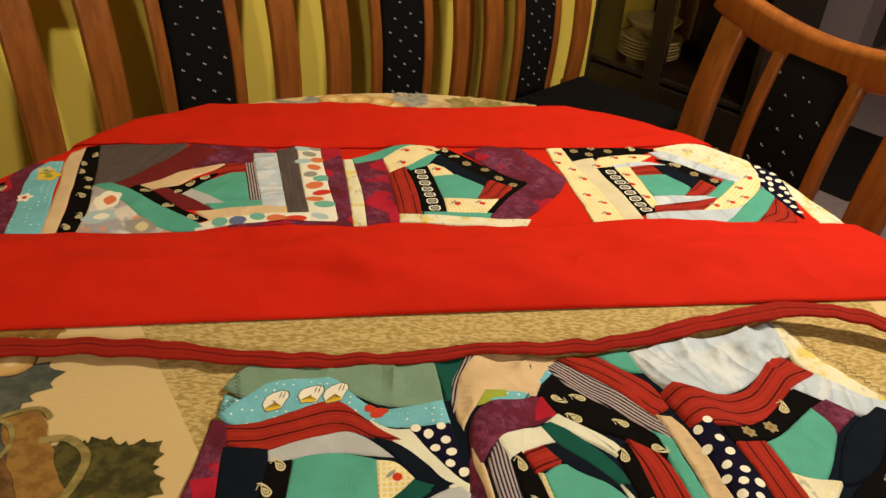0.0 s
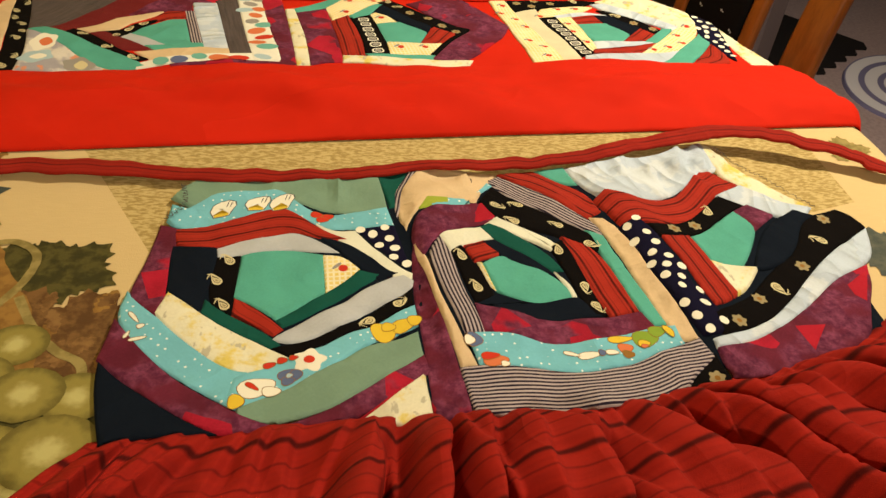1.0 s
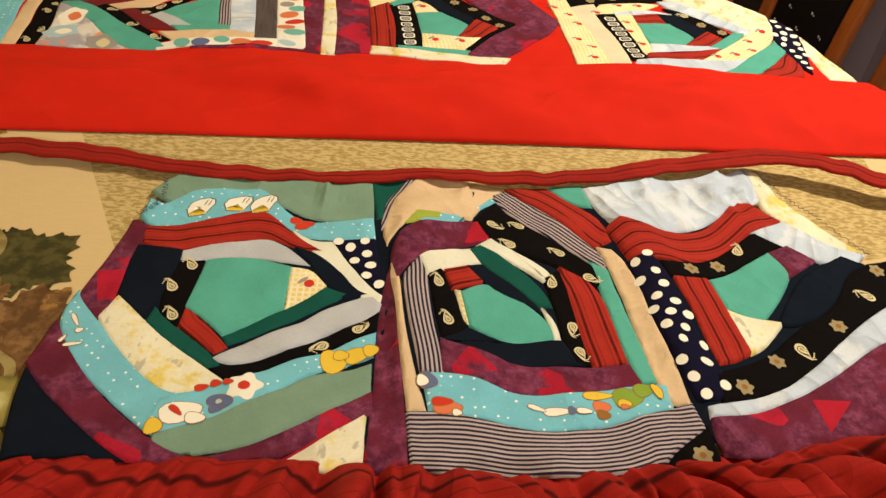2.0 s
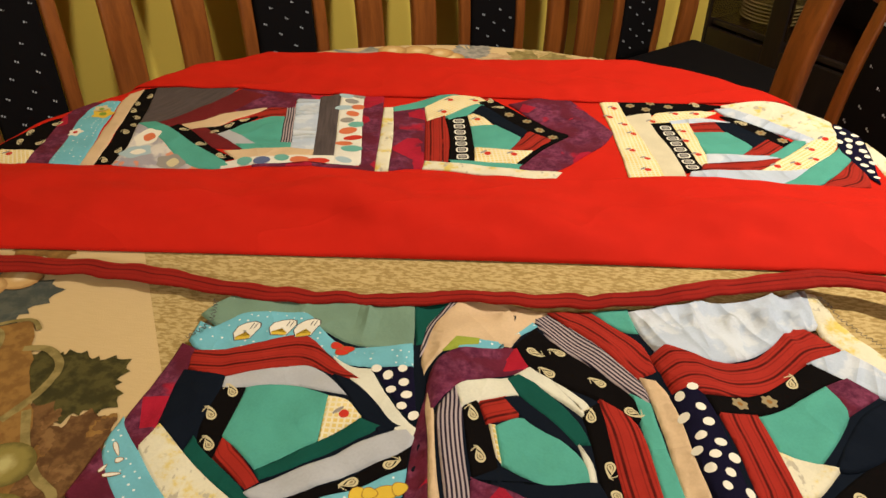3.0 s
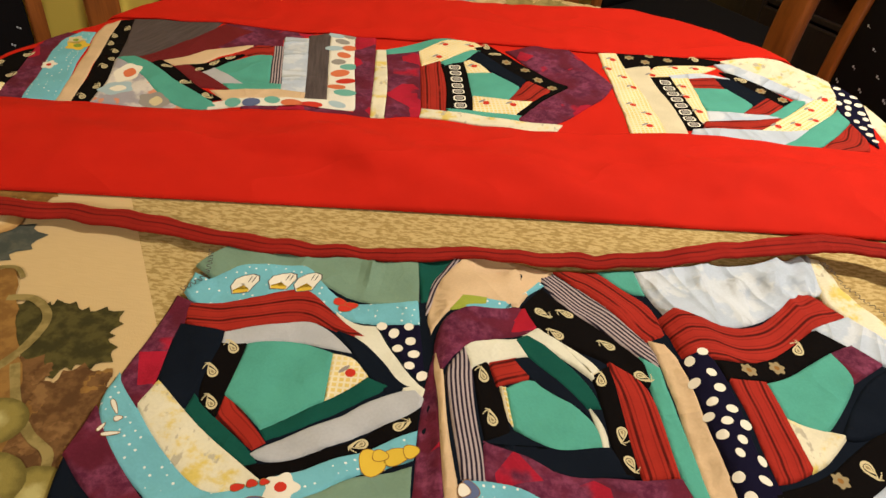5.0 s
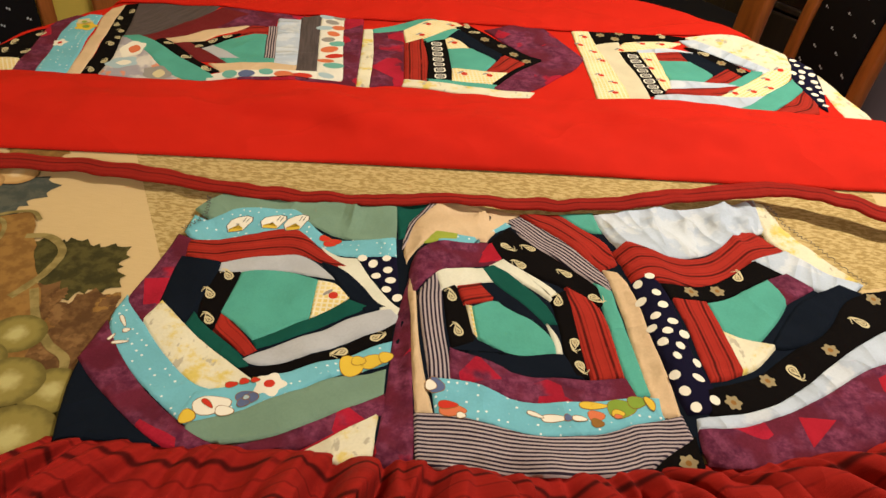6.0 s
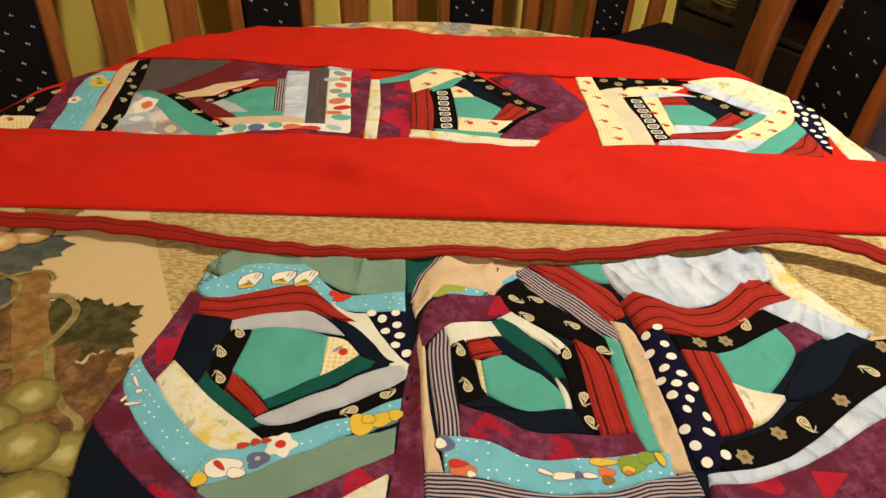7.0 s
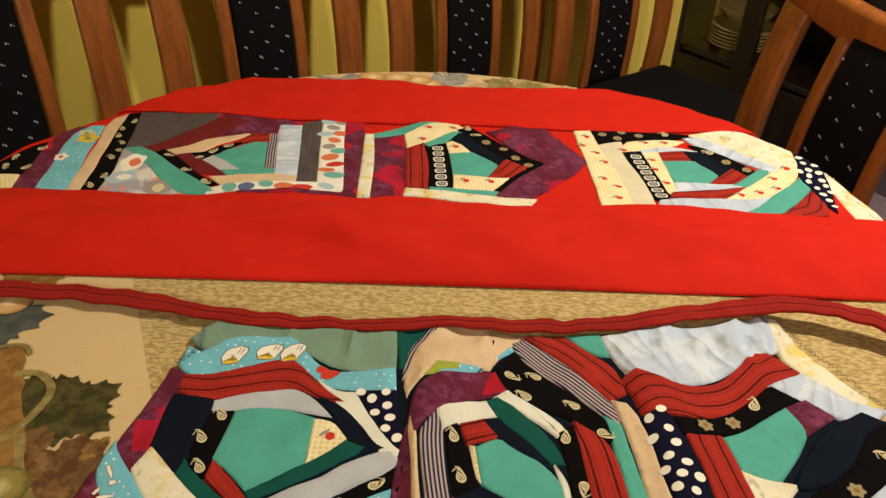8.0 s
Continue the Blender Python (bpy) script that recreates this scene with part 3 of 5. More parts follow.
class Print:
    """Printed figures on a cloth, each a thin mesh just above it."""

    def __init__(self, surface, level, parent):
        self.surface, self.level, self.parent = surface, level, parent
        self.layers = []

    def shape(self, pts, x, y, turn, colour, over=0):
        c, s = math.cos(turn), math.sin(turn)
        self.layers.append(([(x + c * u - s * v, y + s * u + c * v) for u, v in pts], (x, y), colour, over))

    def flush(self, name="print"):
        bm, mats = bmesh.new(), []
        for pts, mid, colour, over in self.layers:
            if colour not in mats:
                mats.append(colour)
            one = bmesh.new()
            vs = [one.verts.new((*p, 0)) for p in pts]
            m = one.verts.new((*mid, 0))
            for a, b in zip(vs, vs[1:] + vs[:1]):
                one.faces.new((m, a, b))
            cut_cells(one)
            made = {v: bm.verts.new(self.surface(v.co.x, v.co.y, self.level + 0.0001 * (over + 1))) for v in one.verts}
            for f in one.faces:
                g = bm.faces.new([made[v] for v in f.verts])
                g.material_index, g.smooth = mats.index(colour), True
            one.free()
        self.layers = []
        if mats:
            part(name, bm, [PRINT[c] for c in mats], self.parent)

    def paisley(self, x, y, turn, size):
        c, d = math.cos(turn), math.sin(turn)
        for k, (part_size, back, colour) in enumerate(((1.0, 0.0, "straw"), (0.66, 0.03, "black"), (0.52, 0.02, "straw"), (0.25, 0.0, "gold"))):
            drop = [(u * 1.15, v * 0.98) for u, v in teardrop(size * part_size)]
            self.shape(drop, x + back * size * c, y + back * size * d, turn + 0.12 * k, colour, k)
        for k in range(4):
            a = turn + 0.20 + 0.22 * k
            self.shape(blob(size * (0.085 - 0.012 * k), size * 0.030, 8), x + math.cos(a) * size * (0.74 - 0.03 * k), y + math.sin(a) * size * (0.74 - 0.03 * k), a + 1.4, "straw")
        self.shape(blob(size * 0.12, size * 0.03), x + math.cos(turn + 0.30) * size * 0.80, y + math.sin(turn + 0.30) * size * 0.80, turn + 1.3, "straw")
        self.flush("printed_paisley")

    def flower(self, x, y, turn, size, colour="gold", heart="brown"):
        self.shape(blob(size * 0.42, size * 0.42, 40, 5 if colour != "gold" else 6, 0.16), x, y, turn, colour)
        self.shape(blob(size * 0.12, size * 0.12, 10), x, y, turn, heart, 1)
        self.flush("printed_flower")


def eased(poly):
    """Cuts the gentle corners of an outline, so that a curved seam runs smoothly; sharp corners stay."""
    out = []
    for a, b, c in zip(poly[-1:] + poly[:-1], poly, poly[1:] + poly[:1]):
        u, v = Vector(b) - Vector(a), Vector(c) - Vector(b)
        if u.length < 0.004 or v.length < 0.004 or abs(u.angle_signed(v)) > radians(42):
            out.append(b)
        else:
            out += [tuple(Vector(b) - u * 0.25), tuple(Vector(b) + v * 0.25)]
    return out


PIECES, LEVEL, BLUE = {}, {}, []


def patch(apron, cloth, text):
    """One cloth piece of a patchwork: an outline in centimetres about the apron's middle."""
    ox, oy, folding, scale = APRONS[apron.name]
    poly = [tuple(float(v) / 100 for v in p.split(",")) for p in text.split()]
    poly = eased(eased([(ox + x, oy + y) for x, y in poly]))
    count = PIECES[apron.name] = PIECES.get(apron.name, 0) + 1
    level = 0.0014 + (0.00004 if apron == far_apron else 0.00002) * count
    # Near pieces dip towards the navy backing, which draws the seams' shade.
    dip = 0.0013 if apron == far_apron else 0.0022
    if sum(a[0] * b[1] - b[0] * a[1] for a, b in zip(poly, poly[1:] + poly[:1])) < 0:
        poly.reverse()
    bm = bmesh.new()
    face = bm.faces.new([bm.verts.new((x, y, 0)) for x, y in poly])
    bm.normal_update()
    bmesh.ops.inset_region(bm, faces=[face], thickness=0.0024, use_even_offset=True, use_boundary=True)
    bmesh.ops.triangulate(bm, faces=bm.faces[:])
    cut_cells(bm)
    axis = main_axis(poly)
    uv = bm.loops.layers.uv.new("UVMap")
    middle = bend(poly, axis) if cloth in ("redstripe", "greypin") else (lambda a: 0.0)
    for f in bm.faces:
        for l in f.loops:
            p = Vector((l.vert.co.x, l.vert.co.y))
            l[uv].uv = (p.dot(axis), axis.x * p.y - axis.y * p.x - middle(p.dot(axis)))

    def surface(x, y, lift):
        return drape(x, y, lift + folding(x, y))

    for v in bm.verts:
        v.co = surface(v.co.x, v.co.y, level - dip * max(0.0, 1 - edge_gap((v.co.x, v.co.y), poly) / 0.0024))
    border = [e for e in bm.edges if e.is_boundary]
    made = bmesh.ops.extrude_edge_only(bm, edges=border)["geom"]
    for v in made:
        if isinstance(v, bmesh.types.BMVert):
            v.co.z -= 0.0016
    bmesh.ops.recalc_face_normals(bm, faces=bm.faces)
    ob = part("patch", bm, CLOTH[cloth], apron, smooth=True)
    LEVEL[ob.name] = level
    if cloth == "dotblue":
        BLUE.append(ob)
    pr = Print(surface, level, ob)
    turn = math.atan2(axis.y, axis.x)
    if cloth == "paisley":
        for x, y in spots(poly, 0.026 * scale, 0.0065 * scale):
            pr.paisley(x, y, turn + random.choice((0, math.pi)) + random.uniform(-0.4, 0.4), 0.0140 * scale)
    elif cloth == "flowerblack":
        for i, (x, y) in enumerate(spots(poly, 0.027 * scale, 0.008 * scale)):
            if i % 3 == 2:
                pr.paisley(x, y, random.uniform(0, 6), 0.016 * scale)
            else:
                pr.flower(x, y, random.uniform(0, 6), 0.0165 * scale)
    elif cloth == "polka":
        for x, y in spots(poly, 0.0135, 0.0025, 2500):
            pr.shape(blob(random.uniform(0.0033, 0.0043), random.uniform(0.0029, 0.0037)), x, y, random.uniform(0, 3), "white")
            pr.flush("printed_spot")
    elif cloth == "goldcheck":
        for x, y in spots(poly, 0.030, 0.006):
            pr.shape(blob(0.0035, 0.0033), x, y, 0, "red")
            pr.shape(blob(0.0045, 0.0015), x - 0.006, y + 0.003, 0.8, "grey")
            pr.flush("printed_cherry")
    elif cloth == "whitefloral":
        for x, y in spots(poly, 0.021, 0.007, 900):
            pr.shape(blob(random.uniform(0.008, 0.012), random.uniform(0.006, 0.008)), x, y, random.uniform(-0.5, 0.5), random.choice(("teal", "grey", "blue", "pale_blue", "orange", "orange", "red")))
            pr.flush("printed_petal")
    elif cloth == "greyfloral":
        for i, (x, y) in enumerate(spots(poly, 0.036, 0.012)):
            pr.shape(blob(0.021, 0.016, 30, 5, 0.10), x, y, random.uniform(0, 6), ("white", "pale_blue", "grey")[i % 3])
            pr.shape(blob(0.010, 0.008, 18, 4, 0.06), x + 0.003, y, random.uniform(0, 6), ("orange", "white", "straw")[i % 3], 1)
            pr.flush("printed_flower")
    elif cloth == "chain":
        mid = Vector(np.mean(poly, 0))
        side = Vector((-axis.y, axis.x))
        d = [(Vector(p) - mid).dot(axis) for p in poly]
        w = max(abs((Vector(p) - mid).dot(side)) for p in poly)
        s = min(d) + 0.014
        while s < max(d) - 0.010:
            c = mid + axis * s
            for k, (size, col) in enumerate(((0.0075, "white"), (0.0055, "black"), (0.0042, "grey"))):
                pr.shape(rounded(size * 1.8, size * 2.2, 0.35), c.x, c.y, turn, col, k)
            pr.flush("printed_link")
            s += 0.0185
    return ob


def sheet(name, parent, mat, x0, x1, y_lo, y_hi, folding, level, nx=150, ny=26, skirt=0.0018, swell=0.0, hem=False):
    """A sewn cloth panel between two edge lines, spread over the table."""
    bm = bmesh.new()
    uv = bm.loops.layers.uv.new("UVMap")
    flat, rows = {}, []
    for j in range(ny + 1):
        row = []
        for i in range(nx + 1):
            x = x0 + (x1 - x0) * i / nx
            a, b = y_lo(x), y_hi(x)
            y = a + (b - a) * j / ny
            edge = j in (0, ny) or i in (0, nx)
            rise = swell * math.sin(math.pi * j / ny) * max(0.0, noise.noise((x * 3.5 + y * 9, y * 9 - x * 5, 3.0)) + 0.15)
            rise += 0.32 * swell * math.sin(math.pi * j / ny) * (1 + noise.noise(((y + 0.42 * x) * 15, x * 1.6, 5.0)) + 0.5 * noise.noise(((y + 0.30 * x) * 34, x * 3, 8.0)))
            lift = level + rise + folding(x, y) - (skirt if edge else 0)
            if hem:
                # the free edge settles onto the table
                k = math.exp(-(y - a) / 0.014)
                lift = lift * (1 - k) + 0.0024 * k
            v = bm.verts.new(drape(x, y, lift))
            flat[v] = (x, y)
            row.append(v)
        rows.append(row)
    for a, b in zip(rows, rows[1:]):
        for i in range(nx):
            f = bm.faces.new((a[i], a[i + 1], b[i + 1], b[i]))
            for l in f.loops:
                l[uv].uv = flat[l.vert]
    ob = part(name, bm, mat, parent, smooth=True)
    m = ob.modifiers.new("thickness", "SOLIDIFY")
    m.thickness, m.offset = 0.0016, -1
    return ob


far_apron = thing("patchwork_apron", "scarlet apron with three patchwork blocks spread over the table", "apron")
far_apron.name = "scarlet_patchwork_apron"
near_apron = thing("ruffled_patchwork_apron", "patchwork apron with striped red ruffle and waist ties", "apron")
APRONS = {far_apron.name: (0.0, 1.19, folds_far, 0.95), near_apron.name: (0.07, 0.63, folds_near, 1.0)}

sheet("ground_panel", far_apron, RED, -0.76, 0.68, lambda x: 1.050 + 0.100 * x, lambda x: 1.322 + 0.088 * x, folds_far, 0.0003, 288, 56)
sheet("waistband", far_apron, RED, -0.78, 0.70, lambda x: 0.881 + 0.113 * x - 0.012 * x * x, lambda x: 1.063 + 0.105 * x - 0.02 * x * x + 0.002 * math.sin(x * 30), folds_far, 0.0052, 296, 36, swell=0.024, hem=True)
sheet("hem_band", far_apron, RED, -0.76, 0.68, lambda x: 1.312 + 0.088 * x, lambda x: 1.482 + 0.12 * x + 0.006 * math.sin((x - 0.2) * 9), folds_far, 0.0046, 288, 36, swell=0.007)
# Added navy backing; its colour stands in for shade in the seams.
sheet("seam_shade_backing", near_apron, CLOTH["navy"], -0.205, 0.45, lambda x: 0.470 + 0.3 * max(0, x) ** 1.5, lambda x: 0.773 + 0.24 * max(0, x + 0.02) - 0.80 * max(0, -x - 0.11) - 1.6 * max(0, x - 0.32), folds_near, 0.0, 68, 30)

patch(far_apron, "goldcheck", "-66,-22  -65,-15.6  -60.1,-15.4  -58.8,-20.2")
patch(far_apron, "paisley", "-66,-16.0  -65,-12.5  -62.2,-6.0  -60.6,-5.2  -60.0,-9.5  -59.9,-15.8")
patch(far_apron, "creamfloral", "53.9,8.9  56.7,3.7  58,-2.6  57.9,-6.7  54.3,-6.8  53.4,-1.9  52.6,5.1")
patch(far_apron, "batik", "-59.2,-20.2  -60.4,-14.5  -61.0,-9.4  -62.2,-3.6  -60.6,0.8  -58.2,0.6  -57.3,-7.2  -56.3,-13.4  -55.1,-19.4")
patch(far_apron, "dotblue", "-56.3,-19  -57.3,-14  -59.5,-4.7  -60,-1.6  -58.6,1.4  -56.7,1.9  -55.4,-3.7  -53,-12.7  -51.9,-18.1")
patch(far_apron, "beige", "-52.1,-18.2  -54,-7.1  -56.5,0.8  -56.9,5  -55.2,6.9  -53.3,-1.8  -51.4,-10.3  -50.2,-17.7")
patch(far_apron, "paisley", "-50.3,-17.7  -51.5,-8.8  -54.3,0.5  -55.3,6.7  -53.1,7.4  -51,-0.5  -48.2,-10.5  -47.7,-17.3")
patch(far_apron, "charcoal", "-49.6,-6.3  -51.3,0.2  -53.4,7.3  -46.9,8.2  -40,9.4  -41.1,4.3  -46.9,-5.3")
patch(far_apron, "batik", "-39.5,8.7  -33.5,10  -26.2,9.7  -28.5,7.3  -29.9,6.3  -29.4,3.7  -38.2,1.3  -41,2.2")
patch(far_apron, "maroon", "-47.5,-5.2  -39.7,8.5  -34.4,7.4  -38.2,1.3  -43.3,-5.5  -44.1,-6.8")
patch(far_apron, "beige", "-43.7,-5.3  -38.4,1.6  -32.6,3.4  -35.5,0.4  -40.7,-7")
patch(far_apron, "paisley", "-40,-5.5  -35.2,-0.4  -32.9,1.3  -34.1,-0.9  -36.4,-4.9  -37.4,-7.2")
patch(far_apron, "paisley", "-44.6,-6.8  -43.9,-4.9  -40.5,-7.4  -35.8,-11.9  -31.7,-13.7  -34.1,-14.5  -39.5,-10.9")
patch(far_apron, "maroon", "-41.3,-7  -39.8,-5.2  -36.7,-7.3  -31.6,-11.4  -35.9,-11.8")
patch(far_apron, "redstripe", "-35.4,-0.2  -33,3.3  -29.3,3.9  -29.8,0.8  -32.8,-0.1")
patch(far_apron, "greylav", "-37.4,-7.3  -36.6,-4.4  -30.5,-9.1  -33.5,-10.1")
patch(far_apron, "teal", "-36.6,-4.8  -33,0.3  -30,1.2  -27.5,-8.2  -31.1,-9.2")
patch(far_apron, "teal", "-33.6,-9.8  -26.1,-7.5  -25.4,-9.8  -31.6,-11.7")
patch(far_apron, "greypin", "-30.7,3.6  -29,4  -25.9,-7.7  -27.7,-8.3")
patch(far_apron, "iceblue", "-30,7  -26.5,8.1  -23.7,-3.4  -22.3,-9.4  -25.6,-10  -28.4,-0.1")
patch(far_apron, "beige", "-34.3,-12.1  -25.7,-9.6  -22.3,-9  -21.8,-11.5  -31.7,-14.1")
patch(far_apron, "charcoal", "-26.9,9  -23.8,10.2  -22.1,1.9  -19,-10.8  -22,-11.6  -25,1.1")
patch(far_apron, "whitefloral", "-23.8,10.2  -20.1,11.1  -18.5,2.8  -14.9,-12.2  -18.7,-13.1  -21.1,-2.7")
patch(far_apron, "whitefloral", "-34.1,-15.2  -32.2,-13.9  -19,-10.5  -18.4,-13.3  -33.3,-15.8")
patch(far_apron, "teal", "-49.7,-6.2  -47.6,-4.7  -44.5,-6.6  -39.5,-10.6  -32.8,-14.5  -31.9,-15.4  -35.9,-16.4  -40,-14.5  -44.7,-9.8")
patch(far_apron, "greyfloral", "-47.9,-17.4  -48.3,-10.5  -49.7,-6  -44.6,-9.6  -39.9,-14.3  -35.7,-16.4")
patch(far_apron, "batik", "-20.3,10.9  -17.1,11.6  -14.3,-4.1  -12.8,-13.6  -15.6,-13.7  -15,-12.2  -18.3,1.3")
patch(far_apron, "batik", "-29.1,-15.1  -15.9,-12.2  -12.7,-13.6  -29,-15.5")
patch(far_apron, "creamfloral", "-16.1,6.5  -14.6,6.8  -12.3,-3.8  -11.1,-13.1  -13,-13.3  -14.3,-4.1")
patch(far_apron, "batik", "-14.4,5.2  -9.8,7.7  -6.6,-11.7  -11.2,-13.1  -12.4,-3.8")
patch(far_apron, "teal", "-14.8,6.8  -10.4,10.8  -7.8,12  -3.9,12.5  -7.8,9.3  -10.1,7  -14.2,4.7")
patch(far_apron, "goldcheck", "-10,7.5  -6.9,11.5  -2.2,12.5  -0.4,10.7  -2.7,7.6  -6.3,4.8  -8.7,2.4")
patch(far_apron, "redstripe", "-8.9,2.6  -6.4,5.1  -4.5,-2.4  -3.7,-9.6  -6.9,-9.7")
patch(far_apron, "chain", "-6.3,3.8  -2.9,5.3  -1.1,-1.8  0,-8.9  -3.7,-9.6  -4.4,-2.4")
patch(far_apron, "goldcheck", "-3.1,5.1  -1.6,6.6  1.3,2.3  -2.2,1.7")
patch(far_apron, "teal", "-6.3,4.7  -2.1,9.3  -0.6,8.9  -2.5,5.9  -5.6,2.9")
patch(far_apron, "navy", "-2.7,5.8  -1.3,9.1  6.3,1.4  5.5,-1.1  1.8,2.6")
patch(far_apron, "flowerblack", "-2.3,9.9  0,11.7  8.9,3.2  12.5,1.4  10,-1.4  5.7,1.2  -0.9,8.3")
patch(far_apron, "teal", "-2.2,1.8  1.5,2.7  5.5,-0.8  4.1,-4.8  -0.8,-5.3")
patch(far_apron, "redstripe", "4.1,-4.8  6.5,1.3  10.1,-0.4  7.8,-4.5")
patch(far_apron, "goldcheck", "-0.7,-5  4.1,-4.6  7.5,-4.3  5.6,-8.5  -0.3,-8.8")
patch(far_apron, "batik", "2.7,10.3  7.8,14  12.2,13.4  18.5,3  16.5,-2.4  11.8,-8.6  8.9,-11  5.4,-9.1  8.7,-4.1  12.2,0.9  8,4")
patch(far_apron, "flowerblack", "12.2,1  8.8,-4.1  6.4,-8.8  5.1,-8.2  7.3,-4.6  9.6,-1")
patch(far_apron, "teal", "-3.8,-8.8  -0,-8.5  6.6,-8  5.9,-9.4  -3.3,-9.9")
patch(far_apron, "creamfloral", "-6.9,-9.6  -3.2,-9.5  5.9,-9.3  11.5,-9.7  10.7,-11.5  5.2,-11.8  -6.8,-11.9")
patch(far_apron, "goldcheck", "16.6,13.5  19.4,14.3  20.4,10  23.4,0.9  24.9,-11.6  20.1,-10.9  19.2,-2.9  18.4,3")
patch(far_apron, "oat", "20,9.4  24.1,11.4  24.4,7.6  26.8,-1.5  27.5,-11.7  24.5,-11.7  23,-0.7")
patch(far_apron, "flowerblack", "19.1,14.5  26.9,15.4  35.4,14.3  31.4,11.8  24.1,10.5  20.4,9.3")
patch(far_apron, "iceblue", "33.7,13.2  36.4,13.6  46.6,4.8  45.5,3.7  35.7,9.8")
patch(far_apron, "creamfloral", "34.3,14.2  39.8,16.5  44.3,15.3  49.5,10.5  49.8,5.6  46,4.7  36.2,13.1")
patch(far_apron, "goldcheck", "23.4,8  24.9,10.9  29.9,12.6  33.9,12  31,9.4  23.7,7")
patch(far_apron, "iceblue", "26.4,8.7  31.2,10.1  35.8,9.1  26.7,7.4")
patch(far_apron, "goldcheck", "26.7,7.9  29.6,8.6  30.5,2.3  30.8,-5  29.3,-5.6")
patch(far_apron, "chain", "23.7,7.2  27.1,8.5  28.6,0.4  29.9,-7.1  27.5,-8.3  26,-1.2")
patch(far_apron, "redstripe", "29.4,8.2  33.3,8.8  34.4,5.7  29.6,4.9")
patch(far_apron, "navy", "32.7,8.8  37.1,9  40,4.3  37.6,1  34.4,5.5")
patch(far_apron, "teal", "29.5,5.1  34.7,5.9  37.5,1.5  35.9,-0.9  30.8,-2")
patch(far_apron, "flowerblack", "34.2,10.8  36.7,10.4  43.4,3.9  41.7,2.2  38.3,5.2")
patch(far_apron, "redstripe", "35.8,-0.9  39.9,4.4  41.8,2.3  39.3,-1")
patch(far_apron, "iceblue", "30.7,-1.9  39.4,-0.5  41.2,-1.2  30.5,-4.8")
patch(far_apron, "redstripe", "30.1,-5  41.2,-1  38,-5.2  29.3,-7.7")
patch(far_apron, "teal", "38.6,-1.4  41.6,2  43.5,4.5  45.4,4.5  41.1,-1.5")
patch(far_apron, "iceblue", "28.1,-8  37.1,-5.2  44.2,-3.4  38.3,-10.5  27.1,-11.7")
patch(far_apron, "goldcheck", "37.3,-5.3  42.9,1  45.7,4.8  49.4,5.8  49.2,2.9  44.1,-3.5  40.8,-5")
patch(far_apron, "polka", "49.8,10.3  50.5,9.4  53.6,3.8  52.2,-6.1  51.1,-4.2  50,0.1  49,3.1")
patch(far_apron, "teal", "38.1,-10.4  44.1,-3.2  49.2,3.1  50.3,0.2  44.3,-8.8")
patch(far_apron, "redstripe", "44.1,-9  50.2,-0.1  51.4,-3.5  50.7,-7.2")

patch(near_apron, "batik", "-6.4,3.5  -5.8,5.5  -4,-7.7  -2.8,-13  -2.4,-17  -5.5,-17.6  -5.9,-9.9  -6.6,-1.6")
patch(near_apron, "sage", "-28.0,9.6  -30.4,11.2  -29.4,13.6  -28.5,14.7  -25,14.9  -18.7,15  -14.4,15.2  -9.3,16  -8.4,10.2  -11.2,9.2  -15,9.4  -18.6,11.2  -23.2,11.2  -26.9,9.7")
patch(near_apron, "dotblue", "-30.2,7.7  -30.1,10.3  -28.5,9.6  -27.6,10.5  -26.3,12  -23.2,12.8  -20.3,13.3  -18.9,12.6  -17.3,10.5  -15.5,9.2  -12.4,9.3  -8.5,10.6  -7.8,7  -10.5,6.5  -14.3,6.7  -17.1,7.9  -21,6.2  -25.1,5.6  -28.7,6.2")
patch(near_apron, "cream", "-17.7,9.4  -14,6.7  -11.7,6.6  -10.3,4.5  -7.9,1.4  -6.2,0.1  -6.4,-1.2  -7.7,-0.8  -10.4,1.4  -13.9,5.3")
patch(near_apron, "polka", "-11.8,6.7  -7.9,7.3  -6.3,0.9  -7.6,1.3  -9.8,4")
patch(near_apron, "redstripe", "-29.5,6.4  -25.8,7.2  -22.9,8.6  -21,9.8  -19.6,10.2  -18.4,9.9  -15.9,7.7  -11.9,4.9  -13.6,4.7  -17.5,6.1  -19.7,5.4  -22.3,3.8  -24.8,3.1  -28.5,3.7")
patch(near_apron, "navy", "-29.2,3.8  -24.7,3.6  -24.2,1.1  -24.7,-3.6  -24.9,-5.6  -28.2,-3.1")
patch(near_apron, "batik", "-30.7,7.3  -28.7,6.5  -28.6,4.2  -28,-3.1  -28.3,-6.4  -31.1,-3.9  -31.3,-2.7  -30.8,1.5")
patch(near_apron, "greylav", "-24.8,3.4  -21.6,4.8  -18.9,6  -17.2,6.1  -15.3,5.2  -13,2.8  -15.6,3.1  -18,3.5  -21.3,2.5  -24.5,1.7")
patch(near_apron, "navy", "-15.6,5.8  -13.1,5.1  -10.2,2.6  -8.6,0.6  -6.9,0.2  -9.5,-0.8  -11.6,0.6  -13,2.6")
patch(near_apron, "paisley", "-24.6,2.1  -22.3,2.5  -22.1,-2.9  -22.2,-5.9  -24.2,-4.7  -24.8,-2.2")
patch(near_apron, "teal", "-22.4,2.4  -20.9,3  -18.1,3.7  -15.9,3.2  -14.7,2.7  -14.3,-2.4  -17.3,-5.1  -18.4,-6.3  -20.2,-4.8  -22.5,-3.4")
